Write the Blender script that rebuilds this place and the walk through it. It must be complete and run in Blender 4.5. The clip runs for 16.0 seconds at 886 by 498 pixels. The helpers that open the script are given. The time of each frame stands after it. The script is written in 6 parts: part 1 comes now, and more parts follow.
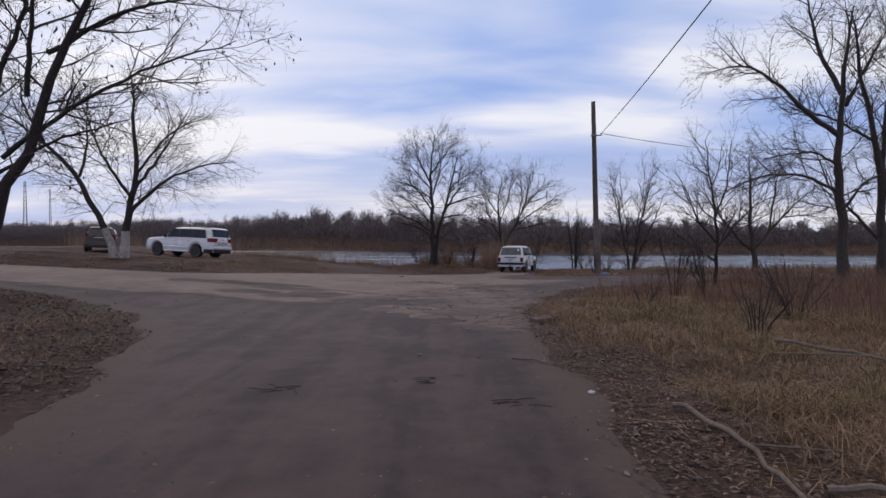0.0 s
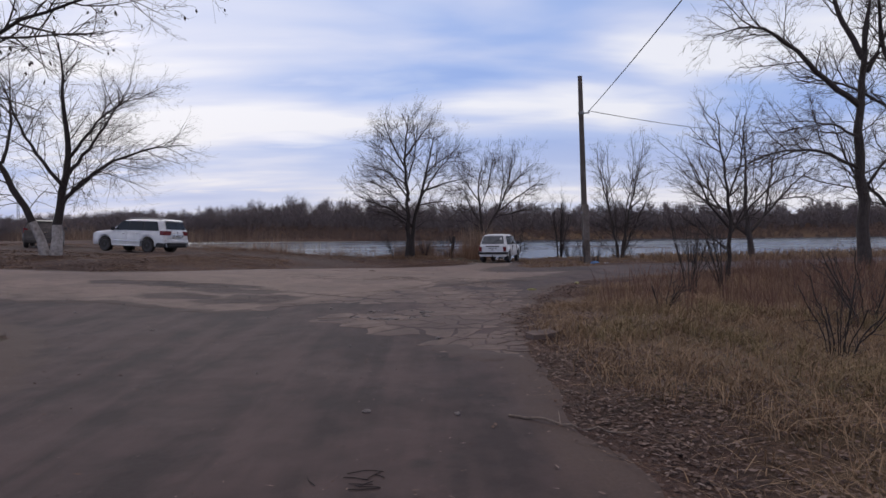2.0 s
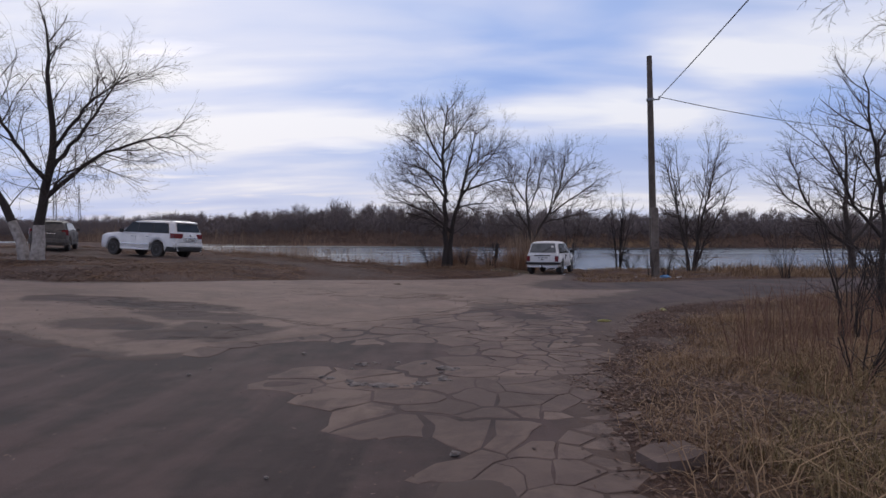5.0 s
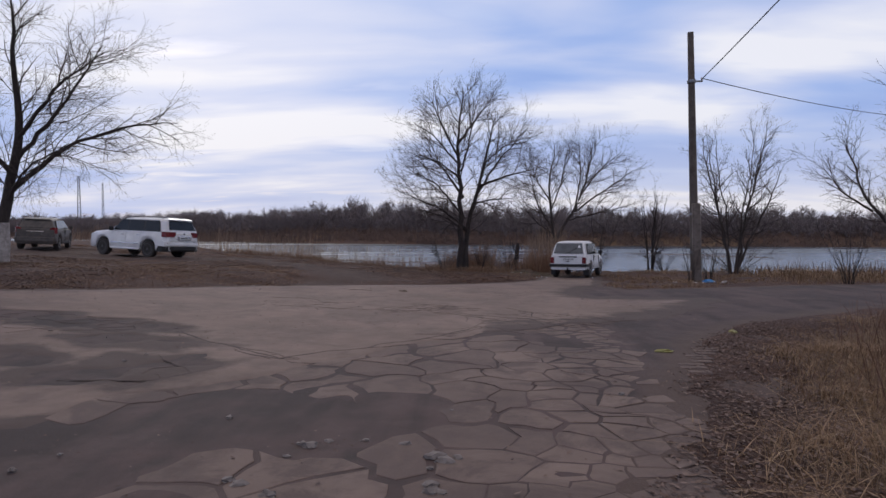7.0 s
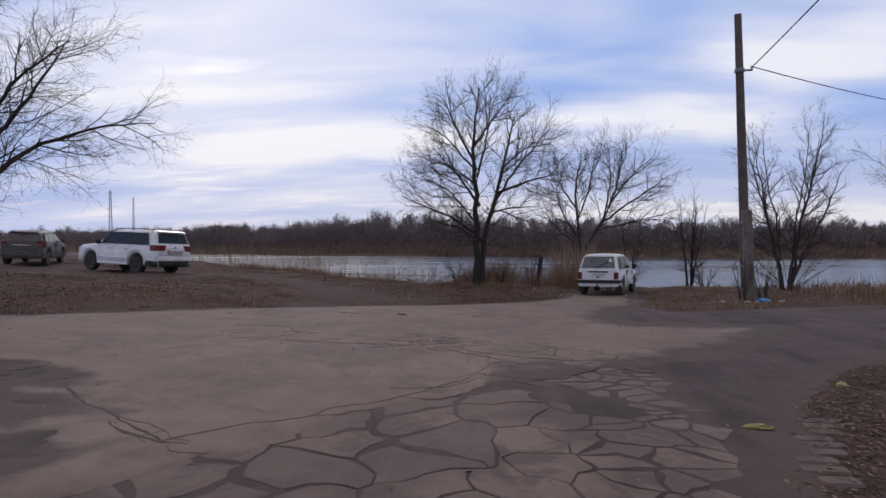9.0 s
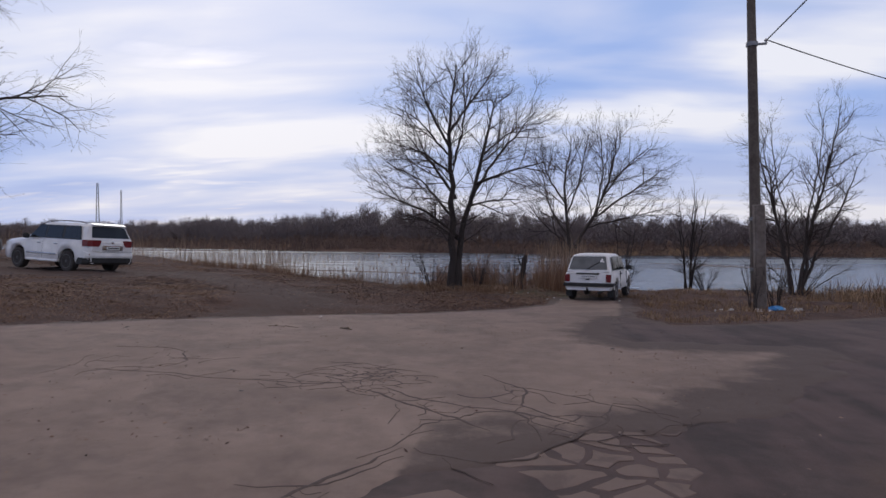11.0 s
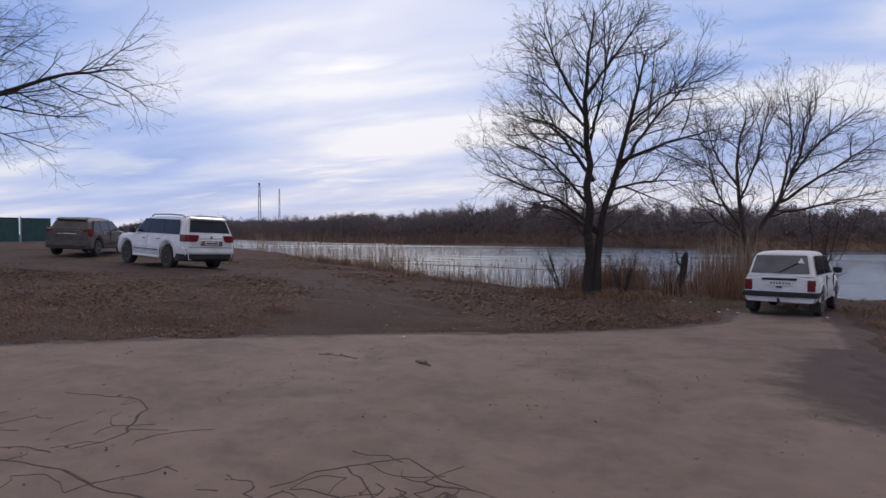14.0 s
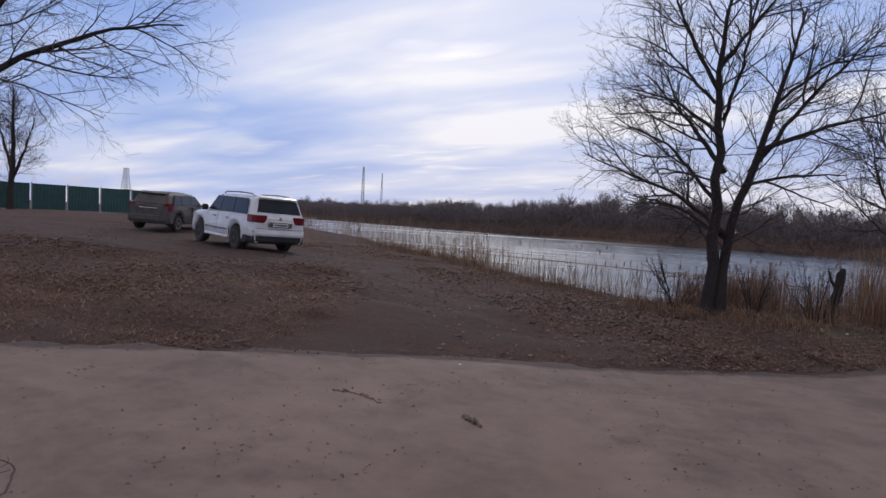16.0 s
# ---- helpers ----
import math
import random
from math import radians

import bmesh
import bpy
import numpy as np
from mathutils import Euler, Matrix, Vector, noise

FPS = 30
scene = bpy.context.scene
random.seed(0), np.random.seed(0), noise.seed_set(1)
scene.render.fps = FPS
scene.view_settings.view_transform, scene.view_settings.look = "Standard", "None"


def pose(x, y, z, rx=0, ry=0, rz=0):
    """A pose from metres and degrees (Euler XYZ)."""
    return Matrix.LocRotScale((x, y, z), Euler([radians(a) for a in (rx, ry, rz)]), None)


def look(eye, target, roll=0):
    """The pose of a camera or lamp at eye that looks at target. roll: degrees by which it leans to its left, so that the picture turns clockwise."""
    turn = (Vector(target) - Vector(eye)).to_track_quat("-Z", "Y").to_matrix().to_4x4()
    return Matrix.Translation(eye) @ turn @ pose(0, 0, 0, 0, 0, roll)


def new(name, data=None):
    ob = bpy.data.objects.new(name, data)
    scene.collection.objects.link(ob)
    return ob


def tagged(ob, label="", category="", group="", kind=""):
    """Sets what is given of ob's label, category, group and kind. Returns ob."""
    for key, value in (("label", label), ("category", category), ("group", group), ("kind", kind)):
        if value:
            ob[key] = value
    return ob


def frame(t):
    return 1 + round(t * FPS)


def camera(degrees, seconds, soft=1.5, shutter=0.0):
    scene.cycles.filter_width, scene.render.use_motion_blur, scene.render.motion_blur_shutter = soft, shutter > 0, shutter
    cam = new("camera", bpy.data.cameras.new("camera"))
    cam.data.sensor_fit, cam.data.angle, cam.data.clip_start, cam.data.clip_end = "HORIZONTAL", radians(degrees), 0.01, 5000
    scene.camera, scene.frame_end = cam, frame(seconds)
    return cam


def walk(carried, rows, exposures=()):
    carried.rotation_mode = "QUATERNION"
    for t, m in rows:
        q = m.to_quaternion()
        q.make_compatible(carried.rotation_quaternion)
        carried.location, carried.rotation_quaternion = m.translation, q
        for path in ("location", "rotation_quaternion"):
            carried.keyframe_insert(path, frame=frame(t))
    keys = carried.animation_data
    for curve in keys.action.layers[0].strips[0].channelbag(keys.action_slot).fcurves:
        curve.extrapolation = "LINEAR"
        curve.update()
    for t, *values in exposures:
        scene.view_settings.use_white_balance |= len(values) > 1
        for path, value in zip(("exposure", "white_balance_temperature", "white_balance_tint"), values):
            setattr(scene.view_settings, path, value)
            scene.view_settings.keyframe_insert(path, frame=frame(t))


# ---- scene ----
cam = camera(72.5, 16.0)
PATH = [
    (0.0, 0.050, 0.355, 1.511, 89.14, -0.08, 0.17),
    (0.5, 0.046, 0.999, 1.524, 89.47, -0.91, 0.28),
    (1.0, 0.097, 1.749, 1.541, 89.15, 0.65, -1.54),
    (1.5, 0.110, 2.398, 1.546, 88.94, 0.10, -0.30),
    (2.0, 0.237, 3.126, 1.558, 87.98, 0.79, -1.73),
    (2.5, 0.250, 3.819, 1.572, 88.00, -1.52, -0.90),
    (3.0, 0.356, 4.544, 1.566, 88.57, -0.13, -1.18),
    (3.5, 0.364, 5.273, 1.531, 89.00, -0.64, 2.04),
    (4.0, 0.438, 5.981, 1.516, 88.64, 0.50, 2.31),
    (6.5, 0.538, 9.436, 1.588, 88.44, -0.68, 3.25),
    (7.0, 0.577, 10.094, 1.581, 88.34, 0.10, 4.36),
    (7.5, 0.680, 10.788, 1.601, 88.61, 0.58, 5.80),
    (8.0, 0.748, 11.469, 1.596, 89.19, 0.75, 7.70),
    (8.5, 0.822, 12.172, 1.593, 89.46, 0.95, 6.44),
    (9.0, 0.819, 12.877, 1.581, 89.50, 0.32, 6.74),
    (9.5, 0.938, 13.598, 1.552, 89.53, 1.72, 4.00),
    (12.0, 1.280, 16.963, 1.665, 88.19, -0.95, 7.49),
    (12.5, 1.245, 17.607, 1.635, 87.58, -0.05, 9.37),
    (13.0, 1.110, 18.362, 1.646, 87.42, -0.29, 16.01),
    (13.5, 1.088, 19.000, 1.610, 88.01, 1.09, 17.77),
    (14.0, 1.005, 19.702, 1.614, 88.52, 0.10, 19.07),
    (14.5, 0.985, 20.255, 1.669, 88.21, -0.01, 17.94),
    (15.0, 0.817, 20.954, 1.676, 87.88, -1.52, 18.74),
    (15.5, 0.655, 21.568, 1.677, 87.69, -2.07, 22.10),
    (16.0, 0.407, 22.239, 1.705, 87.26, -2.83, 28.37),
]
walk(cam, [(row[0], pose(*row[1:])) for row in PATH])

# ---- world, sun ----
world = bpy.data.worlds.new("overcast_sky")
scene.world = world
world.use_nodes = True


class Nodes:
    """Short-hand for building a node tree."""

    def __init__(self, tree):
        self.tree = tree

    def add(self, kind, inputs=None, **props):
        n = self.tree.nodes.new(kind)
        if "operation" in props:
            n.operation = props["operation"]
        if "use_clamp" in props:
            n.use_clamp = props["use_clamp"]
        if "feature" in props:
            n.feature = props["feature"]
        if "attribute_name" in props:
            n.attribute_name = props["attribute_name"]
        for k, v in (inputs or {}).items():
            s = n.inputs[k]
            if isinstance(v, bpy.types.NodeSocket):
                self.tree.links.new(v, s)
            else:
                s.default_value = v
        return n

    def math(self, op, a, b=0.0, clamp=False):
        return self.add("ShaderNodeMath", {0: a, 1: b}, operation=op, use_clamp=clamp).outputs[0]

    def noise(self, vec, scale, detail=4.0, rough=0.55, warp=0.0):
        return self.add("ShaderNodeTexNoise", {"Vector": vec, "Scale": scale, "Detail": detail, "Roughness": rough, "Distortion": warp}).outputs[0]

    def ramp(self, fac, *stops):
        n = self.add("ShaderNodeValToRGB", {"Fac": fac})
        e = n.color_ramp.elements
        while len(e) < len(stops):
            e.new(0.5)
        for el, (p, c) in zip(e, stops):
            el.position = p
            el.color = (c, c, c, 1) if isinstance(c, (int, float)) else (*c, 1)
        return n.outputs[0]

    def mix(self, fac, a, b, blend="MIX"):
        n = self.tree.nodes.new("ShaderNodeMix")
        n.data_type, n.blend_type = "RGBA", blend
        for s, v in ((n.inputs[0], fac), (n.inputs[6], a), (n.inputs[7], b)):
            if isinstance(v, bpy.types.NodeSocket):
                self.tree.links.new(v, s)
            elif isinstance(v, (int, float)):
                s.default_value = v
            else:
                s.default_value = (*v, 1)
        return n.outputs[2]


SUN_ELEVATION, SUN_TURN = radians(30), radians(-26)
world.node_tree.nodes.clear()
w = Nodes(world.node_tree)
heaven = w.add("ShaderNodeTexSky")
heaven.sky_type, heaven.sun_disc, heaven.sun_elevation, heaven.sun_rotation = "NISHITA", False, SUN_ELEVATION, SUN_TURN
heaven.air_density, heaven.dust_density = 1.2, 2.0
clear = w.mix(1.0, heaven.outputs[0], (0.11, 0.11, 0.11), "MULTIPLY")
way = w.add("ShaderNodeTexCoord").outputs["Generated"]
sep = w.add("ShaderNodeSeparateXYZ", {0: way})
up = w.math("MAXIMUM", sep.outputs[2], 0.0)
flat = w.math("ADD", up, 0.13)
deck = w.add("ShaderNodeCombineXYZ", {0: w.math("DIVIDE", sep.outputs[0], flat), 1: w.math("DIVIDE", sep.outputs[1], flat), 2: 0.0}).outputs[0]
turned = w.add("ShaderNodeMapping", {"Vector": deck, "Location": (1.7, 0.35, 0.0), "Rotation": (0, 0, radians(-12)), "Scale": (0.5, 1.15, 1)}).outputs[0]
big = w.noise(turned, 0.75, 4.0, 0.45, 0.25)
fine = w.noise(turned, 1.9, 5.0, 0.5, 0.3)
cover = w.math("ADD", w.math("MULTIPLY", big, 0.72), w.math("MULTIPLY", fine, 0.28))
# banks of cloud and bluer lanes over the river: bearing, height, their breadths in degrees, and how much cloud
bearing = w.math("MULTIPLY", w.math("ARCTAN2", sep.outputs[0], sep.outputs[1]), 57.296)
rise = w.math("MULTIPLY", w.math("ARCSINE", sep.outputs[2]), 57.296)
stir = w.math("MULTIPLY", w.math("SUBTRACT", w.noise(turned, 1.4, 4.0, 0.5, 0.3), 0.5), 9.0)
rise_ = w.math("ADD", rise, stir)
for b_, e_, wb_, we_, much in ((2, 15.5, 15, 3.0, -0.03), (11, 9.5, 9, 2.2, -0.015), (8, 12.5, 9, 1.6, 0.05), (22, 14, 8, 4.5, 0.11), (-18, 10.4, 15, 1.6, 0.03), (-20, 14.5, 9, 2.2, -0.03), (-12, 6.5, 14, 2.0, -0.05), (-38, 17, 14, 4.0, 0.08), (-30, 5.4, 4, 0.8, 0.09), (-41, 6.0, 14, 2.4, -0.02), (14, 20, 4, 3.0, -0.05), (15, 12, 12, 8, 0.03), (-9, 14, 9, 5, -0.035)):
    u_ = w.math("DIVIDE", w.math("SUBTRACT", bearing, float(b_)), float(wb_))
    v_ = w.math("DIVIDE", w.math("SUBTRACT", rise_, float(e_)), float(we_))
    bump_ = w.math("EXPONENT", w.math("MULTIPLY", w.math("ADD", w.math("MULTIPLY", u_, u_), w.math("MULTIPLY", v_, v_)), -1.0))
    cover = w.math("ADD", cover, w.math("MULTIPLY", bump_, much))
cloud = w.ramp(cover, (0.39, (0.25, 0.39, 0.80)), (0.46, (0.36, 0.49, 0.86)), (0.535, (0.57, 0.64, 0.90)), (0.605, (0.88, 0.885, 0.975)))
gap = w.ramp(fine, (0.30, 0.25), (0.42, 0.06))
sky = w.mix(gap, cloud, clear)
toward = (math.sin(SUN_TURN) * math.cos(SUN_ELEVATION), math.cos(SUN_TURN) * math.cos(SUN_ELEVATION), math.sin(SUN_ELEVATION))
near_sun = w.add("ShaderNodeVectorMath", {0: way, 1: toward}, operation="DOT_PRODUCT").outputs["Value"]
sky = w.mix(w.ramp(near_sun, (0.88, 0.0), (0.995, 0.40)), sky, (0.90, 0.90, 0.97))
low = w.ramp(up, (0.0, 0.75), (0.08, 0.42), (0.20, 0.0))
low = w.math("MULTIPLY", low, w.ramp(w.math("MULTIPLY", w.math("ADD", bearing, 60.0), 0.0125), (0.2, 0.35), (0.7, 1.0)))
sky = w.mix(low, sky, (0.80, 0.775, 0.83))
# unseen zenith tinted warm so that the light on the ground is less blue
sky = w.mix(w.ramp(up, (0.42, 0.0), (0.72, 0.9)), sky, (0.62, 0.535, 0.54))
bg = w.add("ShaderNodeBackground", {"Color": sky, "Strength": 0.97})
w.add("ShaderNodeOutputWorld", {"Surface": bg.outputs[0]})

sun = new("sun", bpy.data.lights.new("sun", "SUN"))
sun.data.energy, sun.data.angle, sun.data.color = 0.5, radians(25), (1.0, 0.95, 0.9)
sun.matrix_world = look((0, 0, 30), (-30 * math.cos(SUN_ELEVATION) * math.sin(SUN_TURN), -30 * math.cos(SUN_ELEVATION) * math.cos(SUN_TURN), 30 - 30 * math.sin(SUN_ELEVATION)))


# ---- materials ----
def material(name):
    m = bpy.data.materials.new(name)
    m.use_nodes = True
    m.node_tree.nodes.clear()
    n = Nodes(m.node_tree)
    n.bsdf = n.add("ShaderNodeBsdfPrincipled")
    n.add("ShaderNodeOutputMaterial", {"Surface": n.bsdf.outputs[0]})
    n.place = n.add("ShaderNodeNewGeometry").outputs["Position"]
    n.local = n.add("ShaderNodeTexCoord").outputs["Object"]
    n.out = m
    return n


def finish(n, colour, rough=0.8, metal=0.0, bump=None, strength=0.3, depth=0.02, **more):
    for k, v in {"Base Color": colour, "Roughness": rough, "Metallic": metal, **more}.items():
        s = n.bsdf.inputs[k]
        if isinstance(v, bpy.types.NodeSocket):
            n.tree.links.new(v, s)
        elif isinstance(v, tuple) and len(v) == 3:
            s.default_value = (*v, 1)
        else:
            s.default_value = v
    if bump is not None:
        b = n.add("ShaderNodeBump", {"Height": bump, "Strength": strength, "Distance": depth})
        n.tree.links.new(b.outputs[0], n.bsdf.inputs["Normal"])
    return n.out


def simple(name, a, b, scale, rough=0.6, metal=0.0, strength=0.15, local=True, depth=0.01, coarse=None, **more):
    """Two colours mixed by grain and by stains."""
    n = material(name)
    vec = n.local if local else n.place
    grain, stain = n.noise(vec, scale, 5.0), n.noise(vec, coarse or scale * 0.13, 4.0)
    fac = n.ramp(n.math("ADD", n.math("MULTIPLY", grain, 0.5), n.math("MULTIPLY", stain, 0.5)), (0.36, 0.0), (0.64, 1.0))
    return finish(n, n.mix(fac, a, b), rough, metal, grain, strength, depth, **more)


def ground_material():
    n = material("earth_and_litter")
    zone = n.add("ShaderNodeAttribute", attribute_name="zone").outputs["Color"]
    z = n.add("ShaderNodeSeparateColor", {0: zone})
    big, mid, small = n.noise(n.place, 0.35, 4.0), n.noise(n.place, 2.2, 5.0), n.noise(n.place, 24.0, 7.0, 0.8)
    litter = n.mix(n.ramp(small, (0.35, 0.0), (0.68, 1.0)), (0.026, 0.012, 0.008), (0.165, 0.088, 0.058))
    earth = n.mix(mid, (0.032, 0.0145, 0.0105), (0.070, 0.036, 0.026))
    base = n.mix(n.ramp(n.math("ADD", n.math("MULTIPLY", mid, 0.6), n.math("MULTIPLY", big, 0.4)), (0.40, 0.0), (0.60, 1.0)), litter, earth)
    dry = n.mix(small, (0.09, 0.058, 0.028), (0.26, 0.17, 0.085))
    base = n.mix(n.math("MULTIPLY", z.outputs[0], n.ramp(mid, (0.3, 0.35), (0.6, 0.9))), base, dry)
    green = n.mix(small, (0.045, 0.05, 0.02), (0.12, 0.12, 0.06))
    base = n.mix(n.math("MULTIPLY", z.outputs[1], n.ramp(mid, (0.38, 0.0), (0.62, 0.8))), base, green)
    track = n.mix(mid, (0.048, 0.029, 0.022), (0.086, 0.055, 0.043))
    base = n.mix(n.math("MULTIPLY", z.outputs[2], n.ramp(mid, (0.25, 0.6), (0.6, 1.0))), base, track)
    h = n.math("ADD", n.math("MULTIPLY", small, 0.5), mid)
    return finish(n, base, 0.95, bump=h, strength=0.9, depth=0.07)


def asphalt_material():
    n = material("worn_dirty_asphalt")
    big, mid, small = n.noise(n.place, 0.5, 4.0), n.noise(n.place, 3.0, 5.0), n.noise(n.place, 60.0, 4.0, 0.7)
    # wheel tracks run with the road
    long = n.add("ShaderNodeMapping", {"Vector": n.place, "Rotation": (0, 0, radians(6)), "Scale": (1.0, 0.12, 1.0)}).outputs[0]
    streak = n.noise(long, 1.6, 4.0, 0.55, 0.6)
    f = n.math("ADD", n.math("MULTIPLY", big, 0.35), n.math("ADD", n.math("MULTIPLY", mid, 0.2), n.math("MULTIPLY", streak, 0.45)))
    c = n.mix(n.ramp(f, (0.43, 0.0), (0.57, 1.0)), (0.033, 0.0205, 0.0185), (0.080, 0.0505, 0.0455))
    c = n.mix(n.ramp(small, (0.60, 0.0), (0.78, 0.5)), c, (0.14, 0.112, 0.10))
    c = n.mix(n.ramp(n.noise(n.place, 1.1, 4.0, 0.6), (0.60, 0.0), (0.70, 0.75)), c, (0.032, 0.023, 0.021))
    c = n.mix(n.ramp(n.noise(n.place, 0.7, 5.0, 0.65), (0.56, 0.0), (0.68, 0.5)), c, (0.105, 0.073, 0.065))
    edge = n.add("ShaderNodeAttribute", attribute_name="edge").outputs["Fac"]
    soil = n.math("ADD", edge, n.math("MULTIPLY", n.math("SUBTRACT", n.noise(n.place, 2.0, 6.0, 0.65), 0.5), 1.3))
    c = n.mix(n.ramp(soil, (0.25, 0.0), (0.8, 0.9)), c, n.mix(n.noise(n.place, 30.0, 5.0, 0.75), (0.034, 0.020, 0.015), (0.125, 0.082, 0.062)))
    pits = n.add("ShaderNodeTexVoronoi", {"Vector": n.place, "Scale": 3.2, "Randomness": 1.0}, feature="F1").outputs["Distance"]
    c = n.mix(n.math("MULTIPLY", n.ramp(pits, (0.03, 1.0), (0.10, 0.0)), n.ramp(mid, (0.46, 0.0), (0.58, 0.85))), c, (0.022, 0.015, 0.014))
    h = n.math("ADD", n.math("MULTIPLY", small, 0.35), n.math("ADD", mid, streak))
    return finish(n, c, 0.86, bump=h, strength=0.35, depth=0.03)


def concrete_material(name, cracked):
    n = material(name)
    big, mid, small = n.noise(n.place, 0.45, 4.0), n.noise(n.place, 2.5, 6.0, 0.6), n.noise(n.place, 55.0, 5.0, 0.7)
    c = n.mix(n.ramp(n.math("ADD", n.math("MULTIPLY", big, 0.5), n.math("MULTIPLY", mid, 0.5)), (0.36, 0.0), (0.64, 1.0)), (0.170, 0.122, 0.098), (0.245, 0.183, 0.150))
    c = n.mix(n.ramp(small, (0.56, 0.0), (0.80, 0.55)), c, (0.13, 0.095, 0.082))
    c = n.mix(n.ramp(n.noise(n.place, 0.9, 5.0, 0.6), (0.56, 0.0), (0.68, 0.6)), c, (0.13, 0.093, 0.076))
    film = n.ramp(n.noise(n.place, 0.62, 7.0, 0.68, 0.4), (0.47, 0.0), (0.60, 0.85))
    c = n.mix(film if not cracked else n.math("MULTIPLY", film, 0.30), c, n.mix(small, (0.052, 0.036, 0.032), (0.10, 0.072, 0.062)))
    worn = n.add("ShaderNodeAttribute", attribute_name="worn").outputs["Fac"]
    soil = n.math("ADD", worn, n.math("MULTIPLY", n.math("SUBTRACT", n.noise(n.place, 1.7, 6.0, 0.65), 0.5), 1.5))
    c = n.mix(n.ramp(soil, (0.22, 0.0), (0.62, 0.92)), c, n.mix(mid, (0.050, 0.034, 0.029), (0.088, 0.062, 0.053)))
    # scattered pits and droppings of earth
    dots = n.add("ShaderNodeTexVoronoi", {"Vector": n.place, "Scale": 5.5, "Randomness": 1.0}, feature="F1").outputs["Distance"]
    c = n.mix(n.math("MULTIPLY", n.ramp(dots, (0.06, 1.0), (0.12, 0.0)), n.ramp(mid, (0.48, 0.0), (0.60, 0.8))), c, (0.075, 0.055, 0.05))
    h = n.math("ADD", n.math("MULTIPLY", small, 0.5), mid)
    if cracked:
        vein = n.ramp(n.noise(n.place, 7.0, 4.0), (0.42, 0.0), (0.62, 0.35))
        c = n.mix(n.math("MULTIPLY", vein, film), c, (0.10, 0.072, 0.062))
    else:
        mud = n.ramp(n.noise(n.place, 1.6, 8.0, 0.7, 0.6), (0.49, 0.0), (0.60, 0.8))
        c = n.mix(mud, c, n.mix(small, (0.055, 0.037, 0.033), (0.105, 0.074, 0.064)))
        r = n.add("ShaderNodeObjectInfo").outputs["Random"]
        c = n.mix(n.math("ADD", 0.15, n.math("MULTIPLY", r, 0.6)), c, (0.115, 0.082, 0.071))
    return finish(n, c, 0.9, bump=h, strength=0.4, depth=0.02)


def water_material():
    n = material("river_water")
    m1 = n.add("ShaderNodeMapping", {"Vector": n.place, "Scale": (0.35, 1.0, 1.0)}).outputs[0]
    h = n.math("ADD", n.noise(m1, 1.4, 4.0), n.math("MULTIPLY", n.noise(m1, 0.12, 3.0), 1.5))
    calm = n.ramp(n.noise(n.add("ShaderNodeMapping", {"Vector": n.place, "Scale": (0.012, 0.05, 1.0)}).outputs[0], 1.0, 4.0), (0.4, 0.16), (0.62, 0.34))
    return finish(n, (0.07, 0.09, 0.11), calm, bump=h, strength=0.35, depth=0.3, IOR=1.33)


def bark_material(name, a, b):
    n = material(name)
    long = n.add("ShaderNodeMapping", {"Vector": n.place, "Scale": (1.0, 1.0, 0.2)}).outputs[0]
    ridge, patch = n.noise(long, 28.0, 5.0, 0.7), n.noise(n.place, 1.6, 3.0)
    c = n.mix(n.ramp(ridge, (0.35, 0.0), (0.65, 1.0)), a, b)
    c = n.mix(n.math("MULTIPLY", patch, 0.4), c, b)
    return finish(n, c, 0.95, bump=ridge, strength=0.7, depth=0.03)


def blade_material(name, *colours):
    """Dry stalks and leaves, each piece of its own tint."""
    n = material(name)
    r = n.add("ShaderNodeNewGeometry").outputs["Random Per Island"]
    k = len(colours) - 1
    c = n.ramp(r, *[(i / k, col) for i, col in enumerate(colours)])
    patch = n.noise(n.place, 0.6, 3.0)
    c = n.mix(n.math("MULTIPLY", patch, 0.5), c, colours[0])
    return finish(n, c, 0.85)


